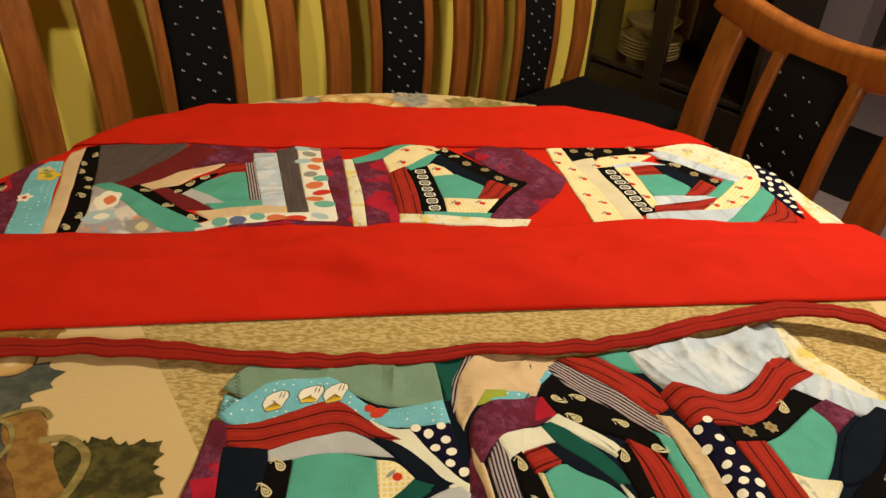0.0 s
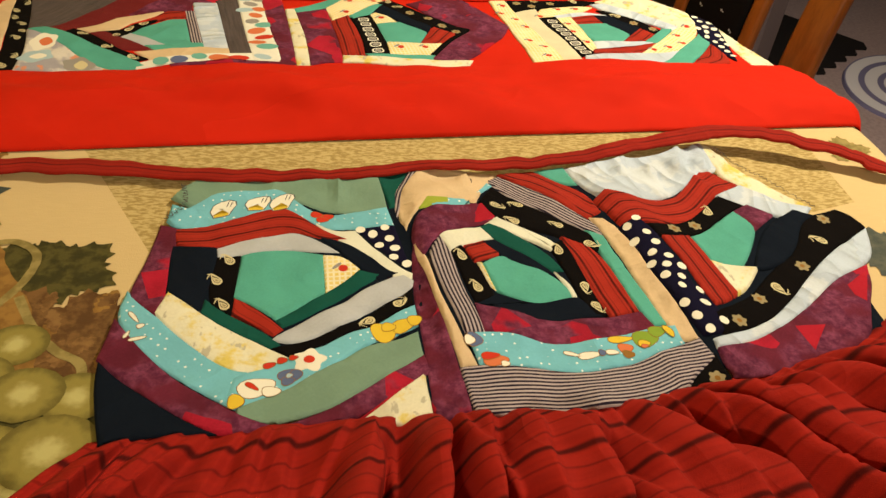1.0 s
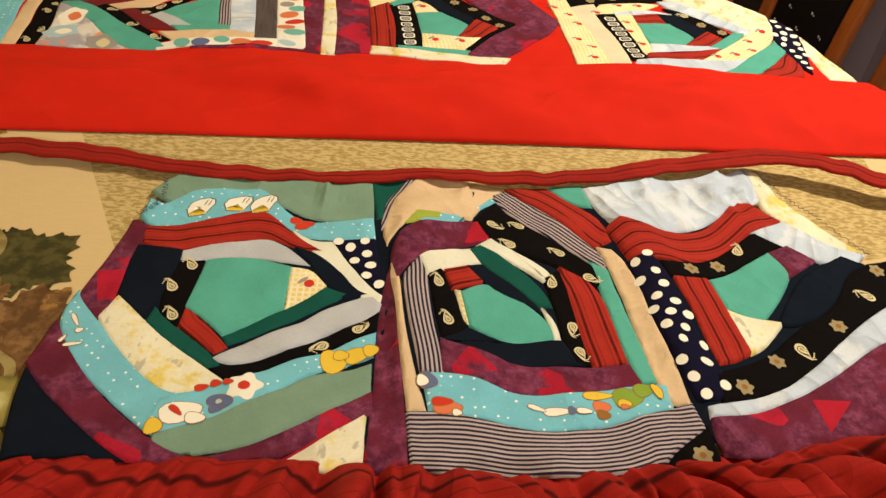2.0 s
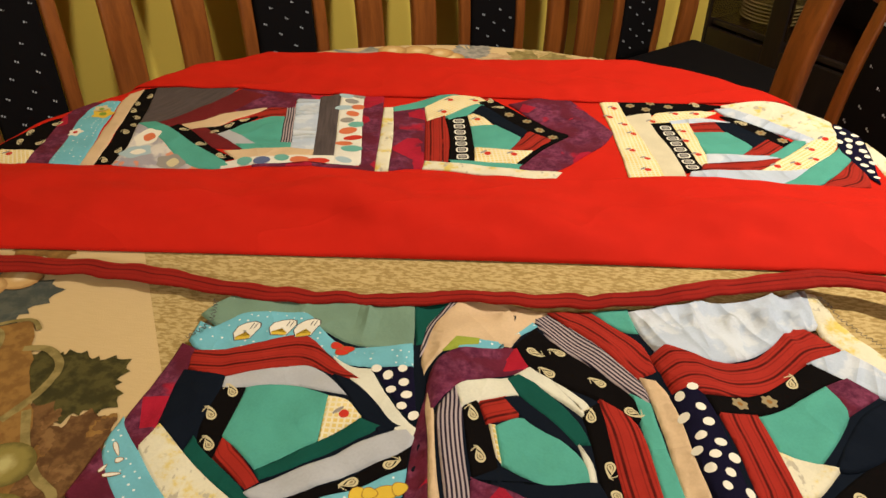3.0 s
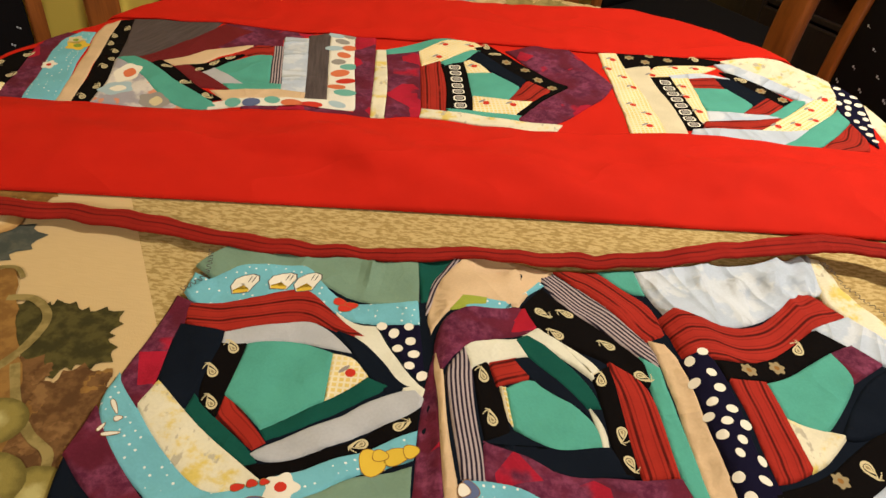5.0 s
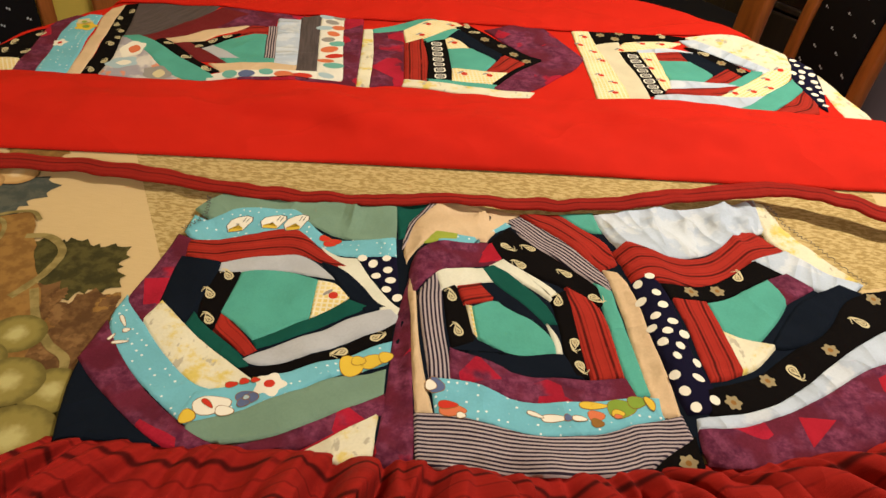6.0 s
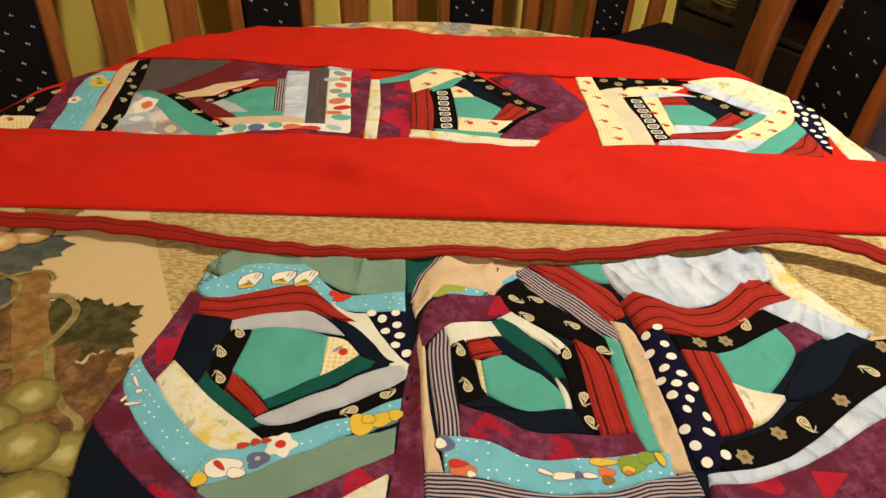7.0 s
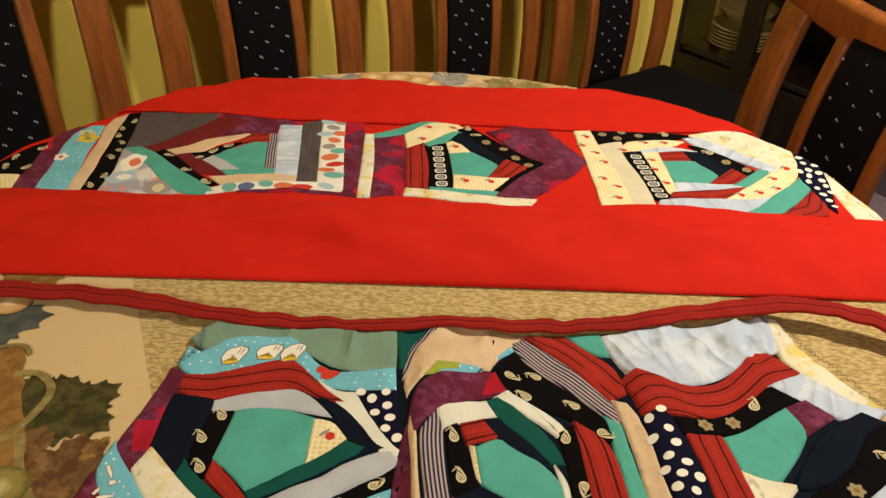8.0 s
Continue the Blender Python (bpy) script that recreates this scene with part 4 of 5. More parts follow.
patch(near_apron, "goldcheck", "-14.9,2.7  -13,2.6  -11.1,0.7  -12.5,-0.9  -14.4,-2.5")
patch(near_apron, "darkgreen", "-11.4,0.7  -9,0.1  -11.4,-2.1  -15.1,-5.3  -17.8,-7.1  -18.6,-6.2  -14.6,-2.4  -12.5,-0.6")
patch(near_apron, "redstripe", "-22.4,-3.2  -20.6,-4.3  -17.6,-7.2  -18.5,-8.2  -22.3,-5.7")
patch(near_apron, "greylav", "-7.1,0.1  -6.1,-0.9  -6.5,-2.1  -9.1,-4.1  -14.3,-8.1  -17.1,-9.1  -18.8,-8.6  -17.7,-7.3  -13.2,-4.1  -9.2,-0.4")
patch(near_apron, "darkgreen", "-24.8,-3.5  -22.4,-5.5  -18.5,-8.2  -17.7,-9.1  -18.6,-9.6  -21.8,-7.9  -24.9,-5.6")
patch(near_apron, "paisley", "-6.4,-1.5  -6.3,-4.1  -10.7,-7.1  -14.9,-9.8  -17.1,-10.6  -18.8,-9.5  -17.2,-9  -13.9,-7.8  -10,-4.9")
patch(near_apron, "dotblue", "-31.5,-2.6  -30.1,-4.3  -25.6,-8.7  -21.6,-11.8  -19.8,-12.1  -19.9,-13.9  -21.1,-16  -26.7,-12  -29.6,-9.4  -31.7,-6.2")
patch(near_apron, "creamfloral", "-28,-2.8  -24.6,-5.6  -20.7,-8.2  -17,-10.5  -17.7,-11.5  -20.1,-12.4  -21.4,-12.2  -25.3,-9.5  -28.7,-5.8")
patch(near_apron, "dotblue", "-17,-10.5  -12.3,-8  -6.3,-3.8  -6.1,-6.8  -10.3,-9  -14.2,-12.4  -17.6,-14.6  -20.5,-16.2  -21.6,-15.4  -21.3,-12.7")
patch(near_apron, "sage", "-20.6,-16  -17.8,-14.1  -14.3,-12.1  -10.3,-9  -6.2,-7.3  -5.8,-10.3  -9.3,-12.9  -13,-15.9  -16.5,-17.1  -18.8,-17.5  -20.4,-16.9")
patch(near_apron, "batik", "-5.8,-9.9  -5.3,-12.1  -8.8,-15.1  -11.7,-17.3  -17.2,-17.7  -13.2,-15.8  -9.7,-13.1")
patch(near_apron, "batik", "-31.7,-6.2  -26.7,-12  -20.6,-16.4  -17.2,-17.6  -20.2,-18.4  -22.5,-18.2  -29.4,-13.4  -31.9,-11.1")
patch(near_apron, "navy", "-31.7,-11.2  -29.4,-13.4  -24.1,-17  -21.6,-18.3  -26,-18.5  -29.7,-19.3  -30.8,-16  -31.5,-13.5")
patch(near_apron, "crimson", "-7,-12.9  -8.9,-14.5  -11.9,-17.5  -9.2,-17")
patch(near_apron, "creamfloral", "-5.9,-12  -12,-17.7  -8.1,-17.6  -5.5,-17.5")
patch(near_apron, "darkgreen", "-9.6,16.2  -4.3,18.6  -6.9,15  -7.5,10.3  -8.3,10.2")
patch(near_apron, "greypin", "-4.3,18.6  -5.9,17.9  -7.1,15.2  -8.1,12.1  -7.6,8.1  -6.9,10.4  -5.8,14.7")
patch(near_apron, "beige", "-7.5,8  -7.4,11.9  -6.7,15  -4.5,18.1  -1.6,18.8  0.1,17.9  4,17.5  2.5,15.1  0.8,10.8  -2.8,10.3  -4.4,9.6  -6.2,7.6  -6.7,5.5")
patch(near_apron, "dotblue", "-4.4,9.3  -2.8,11.1  0.2,11.3  2.5,15.9  3.2,15.2  1.6,12.8  -0.9,9.2  -3.8,8.7")
patch(near_apron, "lime", "-5.6,8.5  -4.6,10.8  -2,11.3  -2,10.1  -4.8,8.5")
patch(near_apron, "batik", "-6.6,5.5  -4.9,8.8  -2.7,9.9  0.8,10.8  3,8.9  1.8,7.8  -1.4,6.1  -3.7,4.3  -5.3,1.6  -5.5,-0.2")
patch(near_apron, "crimson", "0.6,10.3  1.4,11  3,8.9  1.1,7.5  -0,7.3")
patch(near_apron, "beige", "-6.1,4.7  -5.1,1.8  -4.5,-1.7  -3.2,-7.5  -1.5,-12  -3,-12.2  -4,-7.7  -5.2,-1.6  -6.3,2.6")
patch(near_apron, "greypin", "-5,1.6  -3.6,4.5  -2.6,2  -2.1,-1.7  -0.4,-8.5  -2.4,-8.8  -3.7,-3.9  -4.6,-0.5")
patch(near_apron, "cream", "-3.7,4.3  -2.8,5.5  0.9,7.1  2.1,5  -0.1,3.8  -2.8,1.9")
patch(near_apron, "paisley", "-2.7,2.2  -1.5,3.5  -0.7,0.9  0.1,0.1  1.1,-3.8  -1,-4.9  -1.9,-1.6")
patch(near_apron, "redstripe", "-1.5,3.2  0.9,4.7  2.7,2.8  -0.5,0.7")
patch(near_apron, "goldcheck", "-0.3,0.9  0.3,1  1.3,-3.1  0.3,-1.9")
patch(near_apron, "teal", "0.2,0.8  1.8,2.4  2.8,2.6  6.5,0.4  8.2,-1.7  8.4,-3.5  5.2,-4.7  3.1,-4.1  1.2,-3.2")
patch(near_apron, "darkgreen", "0.5,6.7  2,8.2  4.9,5.8  7.7,2.7  8.4,0.8  7,0.4  4.5,2.9  2.2,4.6")
patch(near_apron, "navy", "0.3,4.3  2,5.1  5.2,2.7  7.2,0.6  7.5,-0.5  4.8,0.6  2.3,2.2")
patch(near_apron, "cream", "1.3,7.6  2.8,9  6.7,6.5  8.3,5.2  9,2.7  8.2,3.1  6.8,4.3  4.9,5.7")
patch(near_apron, "cream", "6.8,1.6  8.6,-1  8.9,-3.3  8.2,-3.5  7.7,-0.7")
patch(near_apron, "navy", "-1,-4.8  1.1,-3.1  4.1,-4.3  9,-3  10.9,-5.7  5.7,-6.9  2.8,-6.3  -1.2,-5.2")
patch(near_apron, "paisley", "7.4,4.2  9.1,5.7  9.9,2.8  10.5,-0.8  11.3,-5.6  9.9,-5.8  9.1,-3.9  8.4,1")
patch(near_apron, "paisley", "1,10.8  2.9,14.7  5.1,12.1  9,9.6  12,6.9  13.4,4.2  12.2,3.6  9.1,5.9  4.9,7.2  2.3,8.4")
patch(near_apron, "redstripe", "8.8,6.4  10.2,5.6  12.2,4.3  13.4,0.2  14.2,-5.3  11.3,-5.8  10.4,-2.3  9.5,2")
patch(near_apron, "teal", "11.6,7.3  13.5,6  14.4,1.6  16.4,-6.7  15,-7.2  13.8,-4  13,1.5")
patch(near_apron, "greypin", "2.5,16.2  4,17.1  8.8,13  13.1,8.7  13.5,5.7  11.9,6.7  9,9.7  5.1,11.7")
patch(near_apron, "redstripe", "3.9,17.5  8.2,18.2  11.3,15.8  13.4,13.6  14.2,9.9  12.5,9  8.8,12.7")
patch(near_apron, "teal", "8.1,18.2  12,19.3  12.9,15.4  11.1,15.6")
patch(near_apron, "beige", "12.6,9.4  14.1,8.8  15.2,6.4  16,3.6  16.5,0.2  18.6,-9  17,-8.8  15.8,-5.8  14.6,1.5  13.6,6")
patch(near_apron, "batik", "-1.1,-4.8  2.6,-5.3  5.7,-6.6  14.3,-5.1  15.4,-7.2  9,-9.1  5.9,-9.7  2.5,-8.5  -0.8,-8.4")
patch(near_apron, "dotblue", "-2.3,-8.7  -0.5,-8.2  2.4,-8.1  5.9,-9.5  10.8,-8.2  15,-6.9  17.1,-6.8  17.3,-9.1  13.7,-10.7  9,-12.4  5.6,-12.8  2.9,-12.2  -1.4,-12")
patch(near_apron, "greypin", "-3.1,-12.1  0.1,-11.7  2.9,-12.1  7.4,-12.6  11.8,-11.5  15.7,-9.4  18.6,-8.6  19.4,-11  16.9,-12.9  15.6,-14.8  11.6,-15.8  4.9,-16.9  -2.2,-17")
patch(near_apron, "flowerblack", "19.5,-10.5  19.7,-12  20.1,-13.7  15.3,-15.3  16.5,-13.2")
patch(near_apron, "iceblue", "11.9,18.8  15.6,20.3  23.4,21.8  30.4,25  31.3,22.4  32.4,20.1  27.6,17.6  24.4,14.3  20.1,11.4  17.1,11.4  14.2,12.4  13.1,15")
patch(near_apron, "creamfloral", "30.2,24.6  31.5,24.5  32.1,21.3  34.5,17.3  39.1,12  37.3,11.8  34.3,12.9  32.2,15.9  30.1,18.5")
patch(near_apron, "redstripe", "13.7,11.9  14.9,12.9  18.9,11.5  23.1,12.6  27.7,18.2  30.1,18.2  32.2,16.3  28,13.3  25.3,10.1  22.7,7.9  18.2,6.6  15.3,6.7")
patch(near_apron, "iceblue", "27.9,13.3  32.3,16.5  34.3,14.6  36,12.8  39.1,12  36.5,8.9  33.6,10  30.8,12")
patch(near_apron, "polka", "15,6.6  17.1,7.6  18.3,5.9  19.3,2  20.2,-2.7  22.4,-7.6  21.1,-8.4  19,-8.6  18,-6.3  16.4,0.2")
patch(near_apron, "flowerblack", "18,6.6  22.7,8  26,11.3  28.4,13.5  31.4,12  28.2,10.1  24.7,6.7  22.4,5.4  18.7,4.4")
patch(near_apron, "redstripe", "18.8,4.8  22.4,5.7  23.7,1.8  25.1,-2.4  23,-4.2  21.3,-5  20.3,-0.1")
patch(near_apron, "flowerblack", "29.5,0.9  33.5,3.9  36.0,8.7  38.5,10.6  41.7,11.8  43.1,10.7  43.7,8.5  41.1,6.5  37.1,3.7  32.8,-0.4  29.7,-3.6  25.3,-7.3  20.8,-8.8  20.6,-6.0  25.2,-3.4")
patch(near_apron, "teal", "22.3,5.4  25.4,7.4  29.3,10.9  30.4,8.6  30.6,7.1  27,1.4  25.9,0.9  23.5,2")
patch(near_apron, "batik", "29.1,10.7  31.5,12.5  33.8,10.2  30.3,7.1")
patch(near_apron, "navy", "30.9,7.0  33.4,9.2  36.3,11.4  38.9,10.2  36.2,8.7  33.7,3.9  29.7,0.9  27.6,0.9")
patch(near_apron, "creamfloral", "23.3,2.2  27,1.5  28.5,1.4  26.3,-1.5  24.5,-3")
patch(near_apron, "iceblue", "43.7,8.4  42.4,4.3  40.4,2.0  35.7,-0.4  32.0,-3.6  27.7,-6.9  23.4,-9.3  19.7,-10.1  19.7,-9.0  20.8,-8.6  25.3,-7.0  29.7,-3.3  32.8,-0.1  37.1,3.9  41.1,6.7")
patch(near_apron, "batik", "40.5,2.2  39.1,-1.3  37.3,-4.4  35.3,-8.6  31.4,-10.4  27.6,-11.8  21.8,-13.4  20.2,-13.2  19.8,-11.2  19.7,-9.9  23.4,-9.1  27.7,-6.7  32.0,-3.4  35.7,-0.2")
patch(near_apron, "crimson", "28.0,-6.9  32.0,-6.5  28.6,-10.8")
patch(near_apron, "crimson", "36.2,-1.2  40.3,1.7  37.3,-4.1  36.2,-2.9")


# loose figures printed on the light blue cloth
def near_surface(x, y, lift):
    return drape(x, y, lift + folds_near(x, y))


def figure(cloth, *shapes):
    """A small coloured print: ellipses, outlined in brown, in centimetres about the apron's middle."""
    pr = Print(near_surface, LEVEL[cloth.name], cloth)
    for k, (colour, x, y, rx, ry, turn) in enumerate(shapes):
        pr.shape(blob(rx / 100 + 0.0006, ry / 100 + 0.0006, 18, 3, 0.10), 0.07 + x / 100, 0.63 + y / 100, turn, "brown", 2 * k)
        pr.shape(blob(rx / 100, ry / 100, 18, 3, 0.10), 0.07 + x / 100, 0.63 + y / 100, turn, colour, 2 * k + 1)
    pr.flush("printed_shape")


def paw(cloth, x, y):
    """A white rounded paw with two toe lines, drawn in a dark outline."""
    pr = Print(near_surface, LEVEL[cloth.name], cloth)
    form = [(-1.0, -0.95), (-1.2, 0.0), (-0.8, 0.7), (0.0, 1.05), (0.8, 1.15), (1.35, 0.85), (1.35, 0.3), (0.95, -0.2), (0.45, -0.95)]
    for k, (grow, colour) in enumerate(((1.09, "thread"), (1.0, "white"))):
        pr.shape([(u * grow / 100, v * grow / 100) for u, v in form], x, y, 0.25, colour, k)
    pr.shape([(u / 100, v / 100) for u, v in ((-0.95, -0.9), (-1.0, -0.5), (0.5, -0.6), (0.4, -0.9))], x, y - 0.0005, 0.25, "yellow", 2)
    for dx in (0.0042, 0.0078):
        pr.shape(blob(0.0036, 0.0004, 10), x + dx, y + 0.0072, 1.35, "thread", 3)
    pr.flush("printed_paw")


blue_top, blue_side, blue_low, blue_mid = [b for b in BLUE if b.parent == near_apron and len(b.data.polygons) > 40][:2] + [b for b in BLUE if b.parent == near_apron][2:3] + [b for b in BLUE if b.parent == near_apron][4:5]
for x, y in ((-25.0, 9.4), (-21.7, 10.5), (-19.3, 10.7)):
    paw(blue_top, 0.07 + x / 100, 0.63 + y / 100)
figure(blue_top, ("red", -15.7, 8.9, 0.6, 0.4, 0), ("red", -14.6, 8.7, 0.6, 0.4, 0.3), ("red", -15.1, 8.2, 0.6, 0.35, 0.1))
Print(near_surface, LEVEL[blue_low.name], blue_low).flower(-0.083, 0.519, 0.2, 0.030, "white", "red")
figure(blue_low, ("white", -19.3, -13.9, 1.5, 0.95, 0.5), ("red", -19.6, -13.8, 0.6, 0.22, -0.6), ("white", -18.1, -14.2, 0.7, 0.5, 0.2), ("yellow", -20.6, -15.5, 0.6, 0.7, 0))
figure(blue_low, ("blue", -17.1, -12.4, 0.7, 0.4, 0.4), ("blue", -16.3, -12.6, 0.5, 0.5, 0), ("blue", -16.9, -13.1, 0.5, 0.4, 0), ("pale_blue", -16.8, -12.6, 0.25, 0.2, 0))
figure(blue_low, ("red", -18.5, -11.4, 0.5, 0.28, 0.3), ("red", -17.5, -11, 0.4, 0.3, 0), ("red", -16.6, -10.8, 0.35, 0.25, 0))
figure(blue_low, ("yellow", -9.3, -7.6, 1.0, 1.3, 0.3), ("yellow", -8.8, -6.8, 0.6, 0.5, 0))
figure(blue_low, ("yellow", -7.5, -6.7, 1.2, 0.7, 0.4), ("yellow", -6.5, -6.2, 0.6, 0.6, 0.4))
figure(blue_side, ("white", -30.1, -6.3, 0.8, 0.16, -0.9), ("white", -29.3, -7.4, 0.3, 0.22, 0.5), ("white", -29.3, -8.8, 0.7, 0.16, 0.3), ("white", -30.2, -8.4, 0.4, 0.14, 1.2))
figure(blue_mid, ("white", 8.1, -10.7, 1.0, 0.35, 0.1), ("white", 6.6, -10.5, 0.7, 0.18, -0.3), ("blue", 9.3, -10.5, 0.3, 0.32, 0), ("white", 10.2, -10.4, 0.6, 0.25, 0.1))
figure(blue_mid, ("orange", 11.6, -9.7, 0.7, 0.55, 0.3), ("yellow", 11.3, -8.7, 1.2, 0.35, 0.2), ("brown", 11.7, -10.4, 0.5, 0.4, 0))
figure(blue_mid, ("green", 13.7, -8.6, 1.2, 0.95, 0.3), ("green", 15, -7.7, 0.8, 0.6, 0.3), ("yellow", 13.4, -9.2, 0.5, 0.4, 0), ("orange", 13.4, -9.5, 0.3, 0.2, 0), ("yellow", 16.1, -7.7, 0.3, 0.7, 0.5))
figure(blue_mid, ("orange", -0.1, -11.5, 1.1, 0.6, 0.1), ("red", -0.5, -11.1, 0.8, 0.35, 0.2), ("white", 0.7, -11.9, 0.35, 0.3, 0))
figure(blue_mid, ("blue", -1.7, -9.5, 0.7, 0.75, 0), ("white", -2.1, -9.6, 0.45, 0.5, 0))


far_blue = [b for b in BLUE if b.parent == far_apron][0]
far_print = Print(lambda x, y, lift: drape(x, y, lift + folds_far(x, y)), LEVEL[far_blue.name], far_blue)
for x, y, size, colour in ((-0.570, 1.160, 0.036, "yellow"), (-0.580, 1.175, 0.026, "straw"), (-0.574, 1.092, 0.022, "white")):
    far_print.flower(x, y, 0.3, size, colour, "green" if colour != "white" else "red")


# zigzag overlock stitching along the apron's side edges
def stitching(knots):
    path, out = smooth_path(knots, 24), []
    walked, last = 0.0, Vector(path[0])
    for p in path:
        p = Vector(p)
        walked += (p - last).length
        t = (p - last).normalized() if (p - last).length > 0 else Vector((0, -1))
        last = p
        side = 0.0022 * (1 if int(walked / 0.0028) % 2 else -1)
        q = near_surface(p.x - t.y * side, p.y + t.x * side, 0.0058)
        out.append(q)
    part("stitching", sweep(out, rounded(0.0007, 0.0007, 0.4, 1)), PRINT["thread"], near_apron)


stitching([(0.384, 0.868), (0.397, 0.836), (0.422, 0.802), (0.461, 0.745)])
stitching([(-0.224, 0.760), (-0.217, 0.726), (-0.232, 0.704)])


# waist ties: a folded band running along the top of the near apron and away on both sides
def tie_path():
    knots = [(-0.70, 0.775, 0), (-0.60, 0.778, 0.004), (-0.498, 0.785, 0.004), (-0.431, 0.79, 0.004), (-0.365, 0.794, 0.004), (-0.296, 0.791, 0.004), (-0.228, 0.784, 0.004), (-0.161, 0.781, 0.005), (-0.098, 0.785, 0.005),
             (-0.036, 0.793, 0.005), (0.025, 0.806, 0.007), (0.088, 0.811, 0.007), (0.151, 0.819, 0.006), (0.214, 0.837, 0.006), (0.278, 0.859, 0.008), (0.342, 0.876, 0.012), (0.394, 0.884, 0.017), (0.446, 0.878, 0.020),
             (0.500, 0.861, 0.018), (0.550, 0.846, 0.013), (0.59, 0.825, 0.006), (0.64, 0.79, 0)]
    out = []
    for i in range(len(knots) - 1):
        p = [Vector(knots[max(0, min(len(knots) - 1, i + d))]) for d in (-1, 0, 1, 2)]
        for s in range(8):
            t = s / 8
            out.append(0.5 * (2 * p[1] + (p[2] - p[0]) * t + (2 * p[0] - 5 * p[1] + 4 * p[2] - p[3]) * t * t + (3 * p[1] - p[0] - 3 * p[2] + p[3]) * t ** 3))
    return out


def ribbon(path, width, thick, mat, parent, name, wave=0.0):
    pts = []
    for i, p in enumerate(path):
        q = drape(p.x, p.y, p.z + thick / 2 + 0.003 + 0.0022 * noise.noise((i * 0.31, 2, 0)))
        q.y += wave * (math.sin(i * 0.9) + 2.5 * noise.noise((i * 0.23, 0, 4)))
        pts.append(q)
    bm = sweep(pts, lambda f: rounded(width * (0.68 + 0.32 * min(1, max(0.0, abs(f - 0.46) - 0.06) * 5) + 0.05 * math.sin(f * 61) + 0.20 * noise.noise((f * 40, 3, 0)) + 0.10 * noise.noise((f * 95, 1, 0))), thick, 0.45))
    uv = bm.loops.layers.uv.new("UVMap")
    for f in bm.faces:
        for l in f.loops:
            near = min(range(len(pts)), key=lambda k: (pts[k] - l.vert.co).length_squared)
            l[uv].uv = (near * 0.008, (l.vert.co - pts[near]).dot(Vector((0, 1, 0))) + 0.0132)
    return part(name, bm, mat, parent, smooth=True)


ribbon(tie_path(), 0.026, 0.005, TIE, near_apron, "waist_tie", 0.0012)


# gathered ruffle along the apron's lower edge
SEAM_X = (-0.24, -0.146, -0.05, 0.048, 0.119, 0.186, 0.226, 0.288, 0.346, 0.384, 0.423, 0.50)
SEAM_Y = (0.437, 0.449, 0.456, 0.463, 0.465, 0.475, 0.485, 0.500, 0.515, 0.529, 0.547, 0.60)


def pleat(f):
    """A fold's section: it swells slowly and tucks back sharply under itself."""
    f = f % 1.0
    return (math.sin(f / 0.80 * math.pi / 2) ** 1.6) if f < 0.80 else 0.5 + 0.5 * math.cos((f - 0.80) / 0.20 * math.pi)


def ruffle():
    bm = bmesh.new()
    uv = bm.loops.layers.uv.new("UVMap")
    nx, ny, flat, rows, long = 420, 52, {}, [], 0.25
    for j in range(ny + 1):
        v = j / ny
        row = []
        for i in range(nx + 1):
            u = i / nx
            x_top = -0.238 + 0.72 * u
            y_top = float(np.interp(x_top, SEAM_X, SEAM_Y)) + 0.006
            ph = 12.0 * u + 1.3 * noise.noise((u * 5, v * 1.6, 0)) + 0.55 * noise.noise((u * 14, v * 3.0, 7))
            fine = 31.0 * u + 0.8 * noise.noise((u * 17, v * 2, 3))
            full, near = 1 - math.exp(-v / 0.16), math.exp(-v / 0.22)
            size = 0.80 + 0.60 * noise.noise((u * 4.3 + 2, v * 1.1, 9)) + 0.75 * max(0.0, u - 0.40)
            big, small = pleat(ph), pleat(fine)
            fan = 1.9 * (u - 0.36)
            tuck = (ph % 1.0) ** 3 if ph % 1.0 < 0.8 else 0.51 * (1 - (ph % 1.0 - 0.8) / 0.2)
            x = x_top + v * long * fan + 0.026 * full * size * tuck
            y = y_top - long * v * (1 - 0.18 * v * abs(fan)) - 0.006 * full * big
            z = 0.0022 + 0.058 * full * size * big + 0.016 * (0.3 + 0.7 * near) * (1 - math.exp(-v / 0.10)) * small
            z += 0.013 * full * noise.noise((u * 16, v * 5, 5)) + 0.005 * full * noise.noise((u * 42, v * 13, 8))
            z = max(z, 0.0025)
            if i in (0, nx):
                z = 0.001
            p = bm.verts.new(drape(x, y, z))
            flat[p] = (u * 1.3, v * long + 0.012 * full * big + 0.012 * noise.noise((u * 9, v * 2, 1)))
            row.append(p)
        rows.append(row)
    for a, b in zip(rows, rows[1:]):
        for i in range(nx):
            f = bm.faces.new((a[i], b[i], b[i + 1], a[i + 1]))
            for l in f.loops:
                l[uv].uv = flat[l.vert]
    ob = part("ruffle", bm, RUFFLE, near_apron, "gathered red ruffle with dark stripes", smooth=True)
    m = ob.modifiers.new("thickness", "SOLIDIFY")
    m.thickness, m.offset = 0.001, -1


ruffle()


# ---- chairs ----
def arc_slat(x, width, thick, z0, z1, lean=0.06, bow=0.026):
    """An upright of a chair back, bowed in its side view and leaning away from the seat."""
    path = []
    for i in range(15):
        f = i / 14
        z = z0 + (z1 - z0) * f
        h = (z - 0.44) / 0.5
        path.append((x, lean * max(h, 0) ** 1.2 - bow * math.sin(math.pi * max(0, min(1, h))) - 0.009 * (x / 0.2) ** 2, z))
    return sweep(path, rounded(width, thick, 0.35), up=(0, 1, 0))


